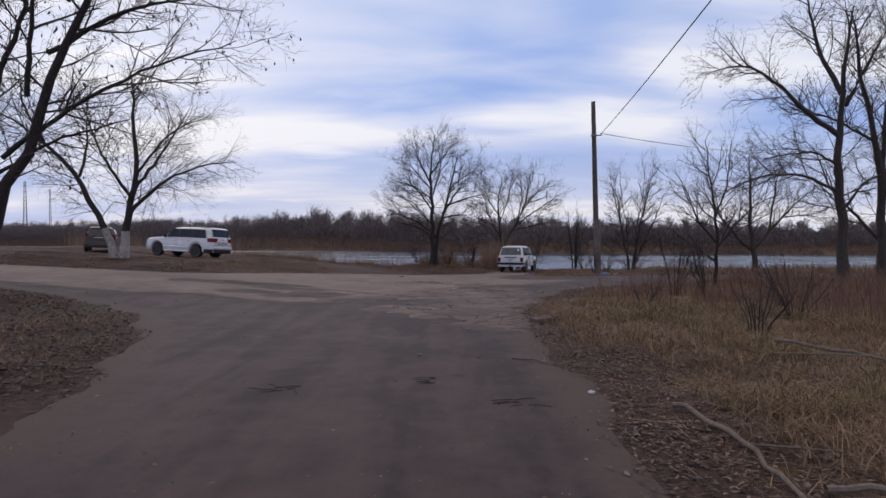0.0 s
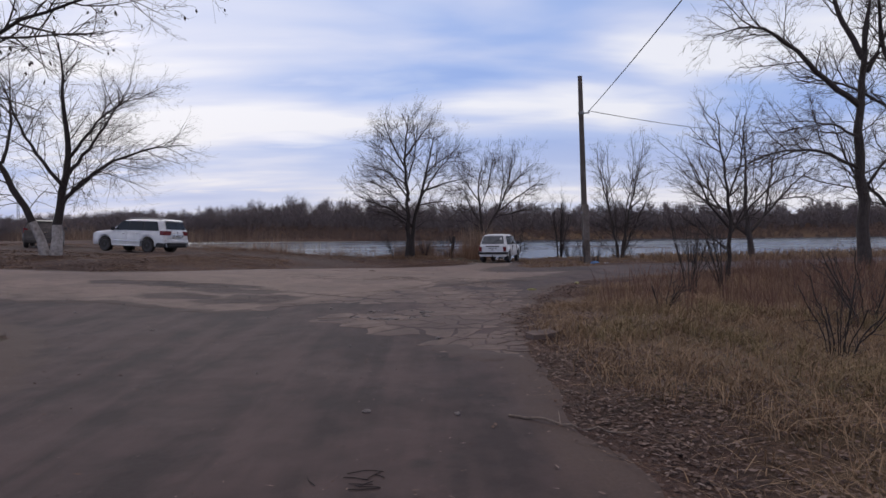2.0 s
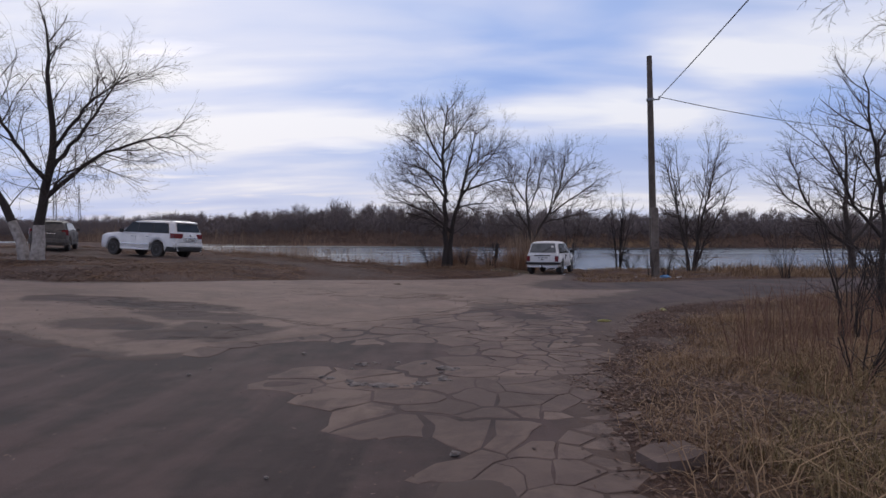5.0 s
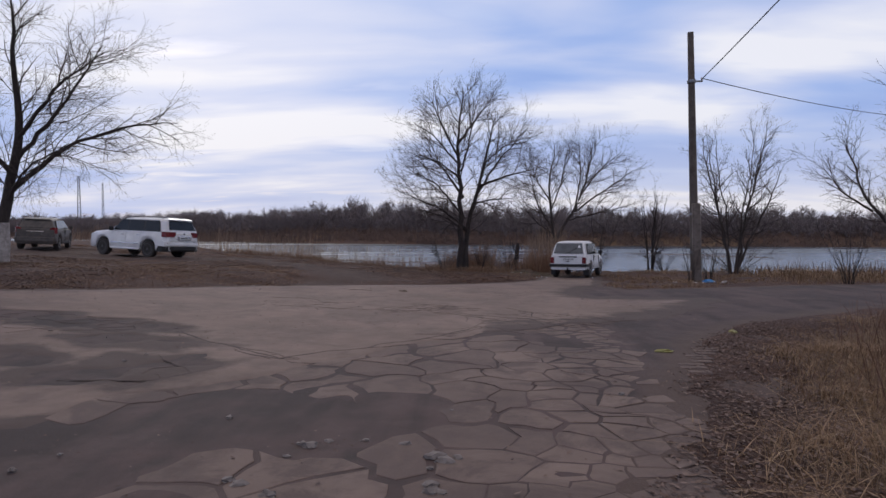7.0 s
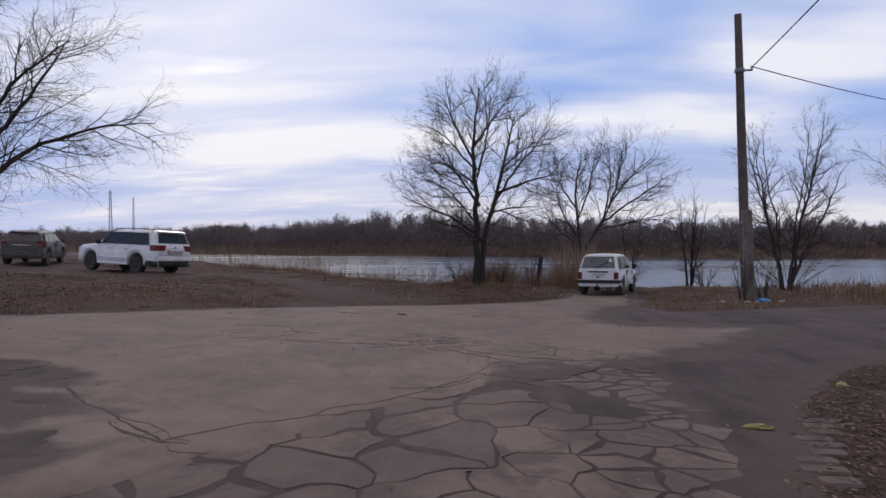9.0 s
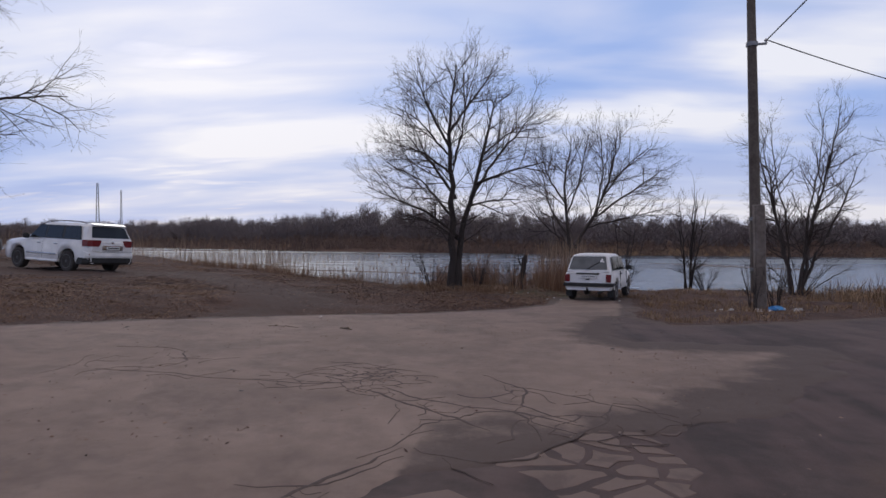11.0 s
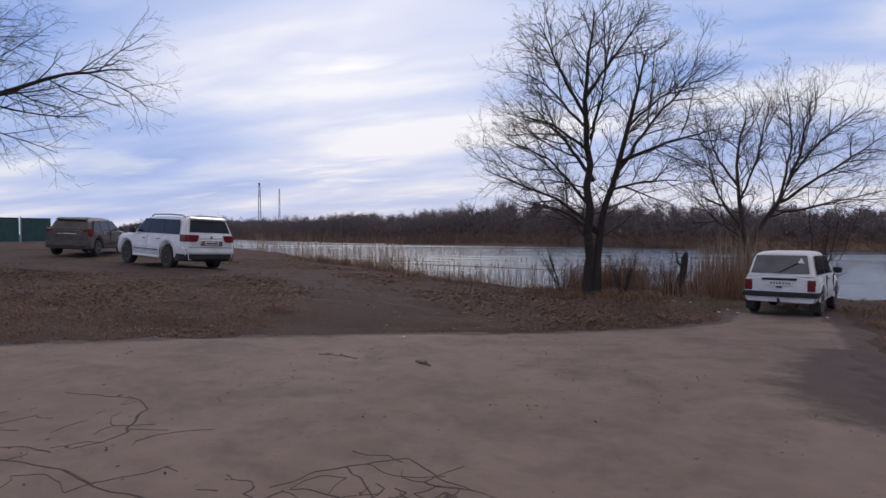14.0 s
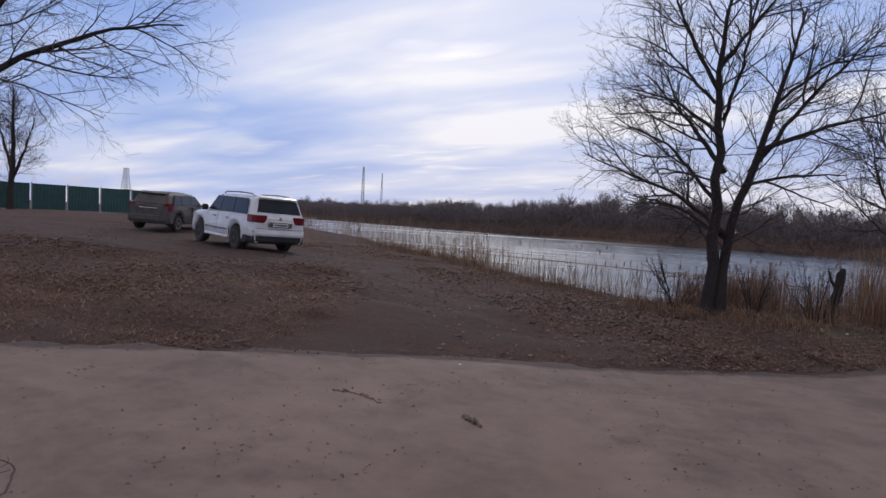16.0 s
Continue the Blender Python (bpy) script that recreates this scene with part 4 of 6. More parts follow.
gz = height(8.66, 34.5)
pole = thing("utility_pole", pose(8.66, 34.5, gz - 0.05, 0, -1.6, 0), "tall weathered wooden utility pole strapped to a concrete stub", "utility pole")
part("pole", Shape().tube([(0, 0, 0.5), (0, 0, 3), (0.0, 0, 6), (0, 0, 9.75)], [0.17, 0.155, 0.14, 0.115], 12), MAT["post"], pole, smooth=True)
part("stub", Shape().box(-0.15, 0.15, -0.36, -0.14, 0, 3.1, 0.03), MAT["cement"], pole, "stained concrete stub")
for zz in (1.2, 2.7):
    part("strap", Shape().turn([(0.0, -0.05), (0.205, -0.05), (0.205, 0.05), (0.0, 0.05)], "z", 14, (0, -0.06, zz)), MAT["steel"], pole, "rusty wire strap")
part("collar", Shape().turn([(0.0, -0.06), (0.16, -0.06), (0.165, 0.0), (0.16, 0.06), (0.0, 0.06)], "z", 16, (0, 0, 7.85)), MAT["steel"], pole, "pale metal band", True)
part("bracket", Shape().box(0.08, 0.42, -0.03, 0.03, 7.82, 7.88, 0.01), MAT["steel"], pole)
part("insulator", Shape().turn([(0.0, -0.08), (0.05, -0.07), (0.03, -0.02), (0.055, 0.02), (0.03, 0.06), (0.0, 0.08)], "z", 12, (0.40, 0, 7.93)), MAT["litter_white"], pole, smooth=True)
top = (8.84, 34.45, gz + 7.9)
cable("overhead_cable", top, (4.2, -6.0, 8.2), 0.35, "thin dark overhead cable crossing the road")
cable("overhead_cable", top, (40, 62, 10.6), 0.6, "thin dark overhead cable running along the river")


# ---- fence, building and masts beyond the cars ----
fence = thing("fence", pose(-51.6, 41.0, height(-51.6, 41) - 0.05, 0, 0, 0), "dark green corrugated sheet-metal fence with pale posts", "fence")
fd = Vector((3.4, 21.0, 0)).normalized()
wave = [(i * 0.125, 0.018 if i % 2 else -0.018) for i in range(20)]
for k in range(-6, 7):
    o = fd * (2.55 * k)
    hz = height(-51.6 + o.x, 41 + o.y) - height(-51.6, 41) + 0.05
    s = Shape()
    side = Vector((fd.y, -fd.x, 0))
    front = [o + fd * (a + 0.06) + side * b for a, b in wave]
    rings = [[(p.x, p.y, hz + zz) for p in front] + [(p.x - side.x * 0.02, p.y - side.y * 0.02, hz + zz) for p in reversed(front)] for zz in (0.08, 2.1)]
    part("panel", s.loft(rings), MAT["fence"], fence)
    p = o + side * 0.05
    part("post", Shape().box(p.x - 0.04, p.x + 0.04, p.y - 0.04, p.y + 0.04, hz - 0.1, hz + 2.2, 0.01), MAT["fence_post"], fence)
house = thing("house", pose(-66, 47, height(-66, 47), 0, 0, 10), "low plastered building with a green roof behind the fence", "building")
part("wall", Shape().box(-5, 5, -6, 6, -0.1, 2.5), MAT["wall"], house)
part("roof", Shape().loft([[(-5.4, y, 2.5), (5.4, y, 2.5), (5.4, y, 2.6), (0, y, 3.5), (-5.4, y, 2.6)] for y in (-6.4, 6.4)]), MAT["roof"], house)
for wy_ in (-3, 1, 4):
    part("window", Shape().box(5.0, 5.06, wy_ - 0.6, wy_ + 0.6, 1.0, 2.1, 0.01), MAT["glass"], house)


def mast(x, y, z, high, base, label, arms, thick=0.16):
    m = thing("lattice_mast", pose(x, y, z, 0, 0, 25), label, "pylon")
    s = Shape()
    n = 14
    r = lambda k: base / 2 * (1 - 0.62 * k / n)
    for q in range(4):
        c, d = (1, 1, -1, -1)[q], (1, -1, -1, 1)[q]
        s.tube([(c * r(0), d * r(0), 0), (c * r(n), d * r(n), high)], [thick, thick * 0.8], 4)
        c2, d2 = (1, 1, -1, -1)[(q + 1) % 4], (1, -1, -1, 1)[(q + 1) % 4]
        for k in range(n):
            z0, z1 = high * k / n, high * (k + 1) / n
            s.tube([(c * r(k), d * r(k), z0), (c2 * r(k + 1), d2 * r(k + 1), z1)], [thick * 0.5] * 2, 3)
            s.tube([(c * r(k + 1), d * r(k + 1), z1), (c2 * r(k + 1), d2 * r(k + 1), z1)], [thick * 0.5] * 2, 3)
    part("lattice", s, MAT["mast"], m)
    for f in arms:
        part("cross_arm", Shape().tube([(-base * 0.42, 0, high * f), (0, 0, high * f + 0.4), (base * 0.42, 0, high * f)], [thick * 0.7] * 3, 4), MAT["mast"], m)
    return m


mast(-356.5, 513, 2.5, 48, 3.0, "tall grey lattice mast beyond the river woods", (0.72, 0.82, 0.92, 0.98), 0.17)
mast(-360, 551, 2.5, 45, 2.0, "slim grey lattice mast beyond the river woods", (0.95,), 0.14)
mast(-232, 178.6, 3.0, 13.5, 3.2, "distant lattice power pylon behind the fence", (0.7, 0.85, 0.97), 0.1)


# ---- parked cars (x forward, y to the car's left) ----
def wheel(car, x, y, r, wide, rim_mat, spokes):
    s = 1 if y > 0 else -1
    tyre = Shape().turn([(r * 0.62, -wide / 2), (r * 0.9, -wide / 2), (r * 0.985, -wide * 0.36), (r, 0), (r * 0.985, wide * 0.36), (r * 0.9, wide / 2), (r * 0.62, wide / 2)], "y", 28)
    me = tyre.mesh("wheel", MAT["tyre"], True)
    w_ = new("wheel", me)
    w_.parent = car
    w_.location = (x, y, r)
    out = s * wide / 2
    rim = Shape().turn([(r * 0.64, out - s * 0.05), (r * 0.66, out + s * 0.005), (r * 0.60, out + s * 0.005), (r * 0.57, out - s * 0.05), (0.0, out - s * 0.06)], "y", 28)
    for k in range(spokes):
        a = 2 * math.pi * k / spokes
        c, d = math.cos(a), math.sin(a)
        q = lambda ra, off: (c * ra - d * off, out - s * 0.012, d * ra + c * off)
        rim.slab([q(r * 0.1, -0.028), q(r * 0.6, -0.022), q(r * 0.6, 0.022), q(r * 0.1, 0.028)], 0.012 * s)
    rim.turn([(0.0, out - s * 0.04), (r * 0.16, out - s * 0.04), (r * 0.14, out + s * 0.004), (0.0, out + s * 0.008)], "y", 14)
    part("rim", rim, rim_mat, w_, "spoked wheel rim")
    return w_


def bottom(x, sill, axles, arch):
    z = sill
    for a in axles:
        d = abs(x - a)
        if d < arch:
            z = max(z, math.sqrt(arch * arch - d * d) + arch * 0.84)
    return z


def body(stations, sill, axles, arch):
    """Lower body with wheel arches. stations: x, half width, belt height, deck height."""
    xs = [s[0] for s in stations]
    lo, hi = min(xs), max(xs)
    grid = sorted({*xs, *[lo + (hi - lo) * k / 44 for k in range(45)], *[a + arch * math.cos(math.pi * k / 12) for a in axles for k in range(13)]})
    st_ = sorted(stations)
    rings = []
    for x in grid:
        wd, belt, deck = (float(np.interp(x, [s[0] for s in st_], [s[i] for s in st_])) for i in (1, 2, 3))
        b = bottom(x, sill, axles, arch)
        h = belt - b
        half = [(wd - 0.05, b), (wd - 0.005, b + min(0.07, 0.3 * h)), (wd + 0.012, b + 0.38 * h), (wd, b + 0.62 * h), (wd - 0.012, b + 0.68 * h), (wd - 0.03, belt - 0.03), (wd - 0.07, belt), (wd - 0.14, deck - 0.015), (wd * 0.5, deck + 0.012)]
        rings.append([(x, y, z) for y, z in half] + [(x, -y, z) for y, z in reversed(half)])
    return Shape().loft(rings)


def cabin(stations, belt):
    """Greenhouse. stations: x, height over the belt, half width at belt, half width at roof."""
    rings = []
    for x, h, wb, wr in stations:
        h = max(h, 0.004)
        half = [(wb, belt), (wb - 0.15 * (wb - wr), belt + 0.12 * h), (wr + 0.1 * (wb - wr), belt + 0.8 * h), (wr - 0.03, belt + 0.9 * h), (wr - 0.11, belt + 0.965 * h), (wr * 0.45, belt + h)]
        rings.append([(x, y, z) for y, z in half] + [(x, -y, z) for y, z in reversed(half)])
    return Shape().loft(rings)


def side_panes(car, belt, h, wb, wr, panes, z0=0.10, z1=0.80):
    """Window panes: (x at foot rear, foot front, head front, head rear)."""
    def at(x, f, s, out=0.012):
        y = wb + (wr - wb) * f
        return (x, s * (y + out), belt + f * h)
    for s in (1, -1):
        q = [at(panes[-1][0] - 0.02, z0 - 0.03, s, 0.008), at(panes[0][1] + 0.04, z0 - 0.03, s, 0.008), at(panes[0][2] + 0.03, z1 + 0.03, s, 0.008), at(panes[-1][3] - 0.02, z1 + 0.03, s, 0.008)]
        part("window_surround", Shape().slab(q if s > 0 else q[::-1], -0.006), MAT["black"], car, "black pillars and window seals")
        for a, b, c, d in panes:
            q = [at(a, z0, s), at(b, z0, s), at(c, z1, s), at(d, z1, s)]
            part("window_pane", Shape().slab(q if s > 0 else q[::-1], -0.006), MAT["glass"], car, "dark tinted window")


def bar(s, pts, r=0.015, sides=6):
    return s.tube(pts, [r] * len(pts), sides)


def finish_car(car, L, sill, w_, wheels):
    part("underbody", Shape().box(-L / 2 + 0.25, L / 2 - 0.25, -w_ + 0.2, w_ - 0.2, sill - 0.03, 0.72, 0.05), MAT["black"], car)


def large_suv(m):
    car = thing("suv", m, "large clean white SUV parked on the river bank", "car")
    W, ax, r = 0.975, (1.5, -1.35), 0.395
    st_ = [(2.48, 0.78, 0.82, 0.86), (2.40, 0.86, 0.98, 1.02), (2.2, 0.93, 1.03, 1.10), (1.5, 0.975, 1.10, 1.18), (0.95, 0.965, 1.15, 1.22), (0.0, 0.965, 1.18, 1.18), (-1.4, 0.975, 1.19, 1.19), (-2.2, 0.955, 1.19, 1.19), (-2.44, 0.90, 1.15, 1.17), (-2.5, 0.82, 1.10, 1.12)]
    part("body", body(st_, 0.36, ax, 0.47), MAT["white_paint"], car, "glossy white body", True)
    cab = [(1.12, 0.0, 0.90, 0.88), (0.35, 0.60, 0.925, 0.76), (0.0, 0.66, 0.93, 0.75), (-1.2, 0.675, 0.935, 0.75), (-2.0, 0.655, 0.925, 0.745), (-2.22, 0.625, 0.915, 0.73), (-2.46, 0.02, 0.875, 0.80)]
    part("roof", cabin(cab, 1.16), MAT["white_paint"], car)
    side_panes(car, 1.16, 0.66, 0.932, 0.765, [(-0.05, 0.82, 0.38, -0.05), (-1.02, -0.11, -0.11, -0.98), (-2.06, -1.12, -1.08, -1.86)])
    part("windscreen", Shape().slab([(1.05, 0.80, 1.235), (0.40, 0.68, 1.735), (0.40, -0.68, 1.735), (1.05, -0.80, 1.235)], 0.012), MAT["glass"], car)
    part("rear_window", Shape().slab([(-2.415, 0.76, 1.30), (-2.415, -0.76, 1.30), (-2.262, -0.66, 1.70), (-2.262, 0.66, 1.70)], 0.014), MAT["glass"], car, "dark tailgate window")
    part("spoiler", Shape().loft([[(-2.12, y, 1.80), (-2.12, y, 1.835), (-2.36, y * 0.98, 1.775), (-2.36, y * 0.98, 1.745)] for y in (-0.66, 0.66)]), MAT["white_paint"], car)
    part("rear_bumper", Shape().loft([[(x, y, 0.55), (x - 0.03, y, 0.58), (x - 0.05, y, 0.64), (x - 0.04, y, 0.76), (x + 0.1, y, 0.80), (x + 0.3, y, 0.80), (x + 0.3, y, 0.55)] for x, y in ((-2.34, -0.97), (-2.48, -0.86), (-2.53, -0.4), (-2.53, 0.4), (-2.48, 0.86), (-2.34, 0.97))]), MAT["white_paint"], car, smooth=False)
    part("valance", Shape().loft([[(x + 0.03, y, 0.32), (x - 0.03, y, 0.40), (x - 0.03, y, 0.565), (x + 0.2, y, 0.565), (x + 0.35, y, 0.32)] for x, y in ((-2.22, -0.985), (-2.45, -0.88), (-2.52, -0.6), (-2.52, 0.6), (-2.45, 0.88), (-2.22, 0.985))]), MAT["black"], car, "black lower valance")
    for s in (1, -1):
        part("tail_lamp", Shape().loft([[(-2.18, s * 0.965, z0), (-2.42, s * 0.93, z0), (-2.515, s * 0.80, z0), (-2.52, s * x1, z0), (-2.46, s * x1, z0), (-2.2, s * 0.90, z0)] for z0, x1 in ((0.98, 0.56), (1.04, 0.50), (1.19, 0.46), (1.215, 0.50))]), MAT["red"], car, "red and clear tail lamp")
        part("reflector", Shape().box(-2.50, -2.44, min(s * 0.80, s * 0.90), max(s * 0.80, s * 0.90), 0.66, 0.72, 0.01), MAT["red"], car)
        part("roof_rail", bar(Shape(), [(0.3, s * 0.64, 1.79), (0.15, s * 0.65, 1.865), (-0.9, s * 0.665, 1.885), (-1.75, s * 0.65, 1.865), (-1.95, s * 0.64, 1.79)], 0.022, 8), MAT["steel"], car, "grey roof rail", True)
        part("side_step", Shape().box(-0.85, 1.0, min(s * 0.86, s * 1.0), max(s * 0.86, s * 1.0), 0.34, 0.42, 0.03), MAT["white_paint"], car)
        part("side_moulding", Shape().box(-0.8, 0.95, min(s * 0.96, s * 0.995), max(s * 0.96, s * 0.995), 0.61, 0.66, 0.01), MAT["chrome"], car, "chrome side moulding")
        for a, b in ((0.9, 0.03), (-0.02, -0.92)):
            part("door_seam", Shape().loft([[(b - 0.004, s * (y - 0.02), z), (b + 0.004, s * (y - 0.02), z), (b + 0.004, s * y, z), (b - 0.004, s * y, z)] for y, z in ((0.969, 0.48), (0.980, 0.67), (0.969, 0.87), (0.957, 0.918), (0.939, 1.14))]), MAT["black"], car)
        for hx in (0.12, -0.86):
            part("door_handle", Shape().box(hx, hx + 0.2, min(s * 0.95, s * 1.0), max(s * 0.95, s * 1.0), 1.0, 1.035, 0.012), MAT["chrome"], car, "chrome door handle")
        part("mirror", Shape().box(0.72, 0.88, min(s * 0.98, s * 1.2), max(s * 0.98, s * 1.2), 1.16, 1.36, 0.05), MAT["black"], car, "dark door mirror")
        part("headlamp", Shape().box(2.28, 2.42, min(s * 0.55, s * 0.86), max(s * 0.55, s * 0.86), 0.84, 1.0, 0.04), MAT["clear_lamp"], car)
    part("number_plate_frame", Shape().box(-2.56, -2.50, -0.42, 0.42, 0.86, 1.04, 0.02), MAT["chrome"], car)
    npz = part("number_plate", Shape().box(-2.572, -2.56, -0.26, 0.26, 0.88, 0.99), MAT["plate_white"], car, "white number plate")
    part("plate_marks", Shape().box(-2.576, -2.572, -0.22, 0.22, 0.915, 0.955), MAT["black"], npz)
    part("emblem", Shape().turn([(0.0, -2.50), (0.05, -2.50), (0.05, -2.535), (0.0, -2.54)], "x", 14, (0, 0, 1.14)), MAT["chrome"], car)
    part("tailgate_seam", Shape().box(-2.555, -2.535, -0.80, 0.80, 0.795, 0.805), MAT["black"], car)
    finish_car(car, 5.0, 0.36, W, None)
    for a in ax:
        for s in (1, -1):
            wheel(car, a, s * 0.825, r, 0.27, MAT["dark_rim"], 6)
    return car


def small_offroader(m):
    car = thing("small_offroader", m, "small boxy white three-door off-roader parked at the water", "car")
    ax, r = (1.12, -1.08), 0.34
    st_ = [(1.86, 0.70, 0.72, 0.76), (1.80, 0.76, 0.88, 0.93), (1.3, 0.80, 0.95, 1.0), (0.75, 0.80, 0.98, 1.03), (0.0, 0.805, 0.99, 0.99), (-1.4, 0.80, 0.99, 0.99), (-1.74, 0.775, 0.98, 0.98), (-1.80, 0.745, 0.94, 0.95)]
    part("body", body(st_, 0.36, ax, 0.41), MAT["dull_white"], car, "plain white body", True)
    cab = [(0.86, 0.0, 0.74, 0.72), (0.38, 0.56, 0.755, 0.63), (0.1, 0.62, 0.76, 0.63), (-0.9, 0.63, 0.76, 0.63), (-1.35, 0.605, 0.755, 0.625), (-1.50, 0.56, 0.75, 0.62), (-1.77, 0.02, 0.735, 0.70)]
    part("roof", cabin(cab, 0.98), MAT["dull_white"], car)
    side_panes(car, 0.98, 0.61, 0.757, 0.635, [(-0.36, 0.62, 0.34, -0.32), (-1.46, -0.46, -0.42, -1.30)])
    part("windscreen", Shape().slab([(0.81, 0.66, 1.05), (0.42, 0.57, 1.51), (0.42, -0.57, 1.51), (0.81, -0.66, 1.05)], 0.012), MAT["glass"], car)
    # the pane's sky reflection is put into its base colour
    rw = part("rear_window", Shape().slab([(-1.755, 0.64, 1.06), (-1.755, -0.64, 1.06), (-1.545, -0.55, 1.49), (-1.545, 0.55, 1.49)], 0.014), MAT["sky_paled_glass"], car, "tailgate window with a triangle sticker")
    part("sticker", Shape().slab([(-1.652, -0.36, 1.30), (-1.652, -0.52, 1.30), (-1.592, -0.44, 1.43)], 0.018), MAT["plate_white"], rw, "white triangle sticker")
    part("wiper", bar(Shape(), [(-1.79, 0.05, 1.06), (-1.75, -0.08, 1.14), (-1.66, -0.38, 1.32)], 0.014), MAT["black"], rw, "black rear wiper")
    part("rear_bumper", Shape().loft([[(x, y, 0.49), (x - 0.03, y, 0.51), (x - 0.03, y, 0.59), (x, y, 0.61), (x + 0.14, y, 0.61), (x + 0.14, y, 0.49)] for x, y in ((-1.72, -0.84), (-1.84, -0.80), (-1.87, -0.4), (-1.87, 0.4), (-1.84, 0.80), (-1.72, 0.84))]), MAT["black"], car, "black rear bumper")
    # black box added where only deep shade lies below the bumper
    part("valance", Shape().box(-1.74, -1.55, -0.76, 0.76, 0.40, 0.50, 0.02), MAT["black"], car, "dark panel standing in for the shade under the bumper")
    part("front_bumper", Shape().box(1.80, 1.92, -0.80, 0.80, 0.46, 0.6, 0.03), MAT["black"], car)
    part("tailgate_trim", Shape().box(-1.845, -1.79, -0.38, 0.38, 0.895, 0.945, 0.01), MAT["black"], car, "black tailgate strip")
    npz = part("number_plate", Shape().box(-1.835, -1.80, -0.30, 0.30, 0.76, 0.88, 0.005), MAT["plate_white"], car, "white number plate with dark marks")
    for k in range(7):
        part("plate_mark", Shape().box(-1.839, -1.835, -0.24 + 0.066 * k, -0.205 + 0.066 * k, 0.80, 0.84), MAT["black"], npz)
    part("tailgate_handle", Shape().box(-1.85, -1.80, -0.06, 0.06, 0.71, 0.745, 0.01), MAT["black"], car)
    for s in (1, -1):
        part("tail_lamp", Shape().box(-1.83, -1.70, min(s * 0.60, s * 0.765), max(s * 0.60, s * 0.765), 0.64, 0.90, 0.015), MAT["red"], car, "upright red tail lamp")
        part("door_seam", Shape().box(-0.402, -0.396, min(s * 0.79, s * 0.822), max(s * 0.79, s * 0.822), 0.45, 0.98), MAT["black"], car)
        part("door_seam", Shape().box(0.70, 0.706, min(s * 0.79, s * 0.822), max(s * 0.79, s * 0.822), 0.45, 0.98), MAT["black"], car)
        part("door_handle", Shape().box(-0.30, -0.16, min(s * 0.80, s * 0.835), max(s * 0.80, s * 0.835), 0.88, 0.91, 0.008), MAT["black"], car)
        part("mirror", Shape().box(0.50, 0.60, min(s * 0.82, s * 1.02), max(s * 0.82, s * 1.02), 1.02, 1.17, 0.03), MAT["black"], car, "black door mirror")
        for a in ax:
            pts = [(a + 0.42 * math.cos(math.pi * k / 10), s * 0.80, 0.38 + 0.42 * math.sin(math.pi * k / 10)) for k in range(11)]
            part("arch_flare", Shape().tube(pts, [0.035] * 11, 6), MAT["dull_white"], car)
        part("mud_flap", Shape().box(-1.56, -1.535, min(s * 0.60, s * 0.80), max(s * 0.60, s * 0.80), 0.14, 0.46), MAT["black"], car)
    part("tow_bar", bar(Shape(), [(-1.6, 0, 0.40), (-1.9, 0, 0.38), (-1.94, 0, 0.46)], 0.025), MAT["black"], car)
    part("exhaust", bar(Shape(), [(-0.6, -0.3, 0.30), (-1.4, -0.35, 0.30), (-1.75, -0.36, 0.28)], 0.05, 8), MAT["steel"], car)
    finish_car(car, 3.7, 0.42, 0.80, None)
    for a in ax:
        for s in (1, -1):
            wheel(car, a, s * 0.715, r, 0.19, MAT["rim"], 8)
    return car


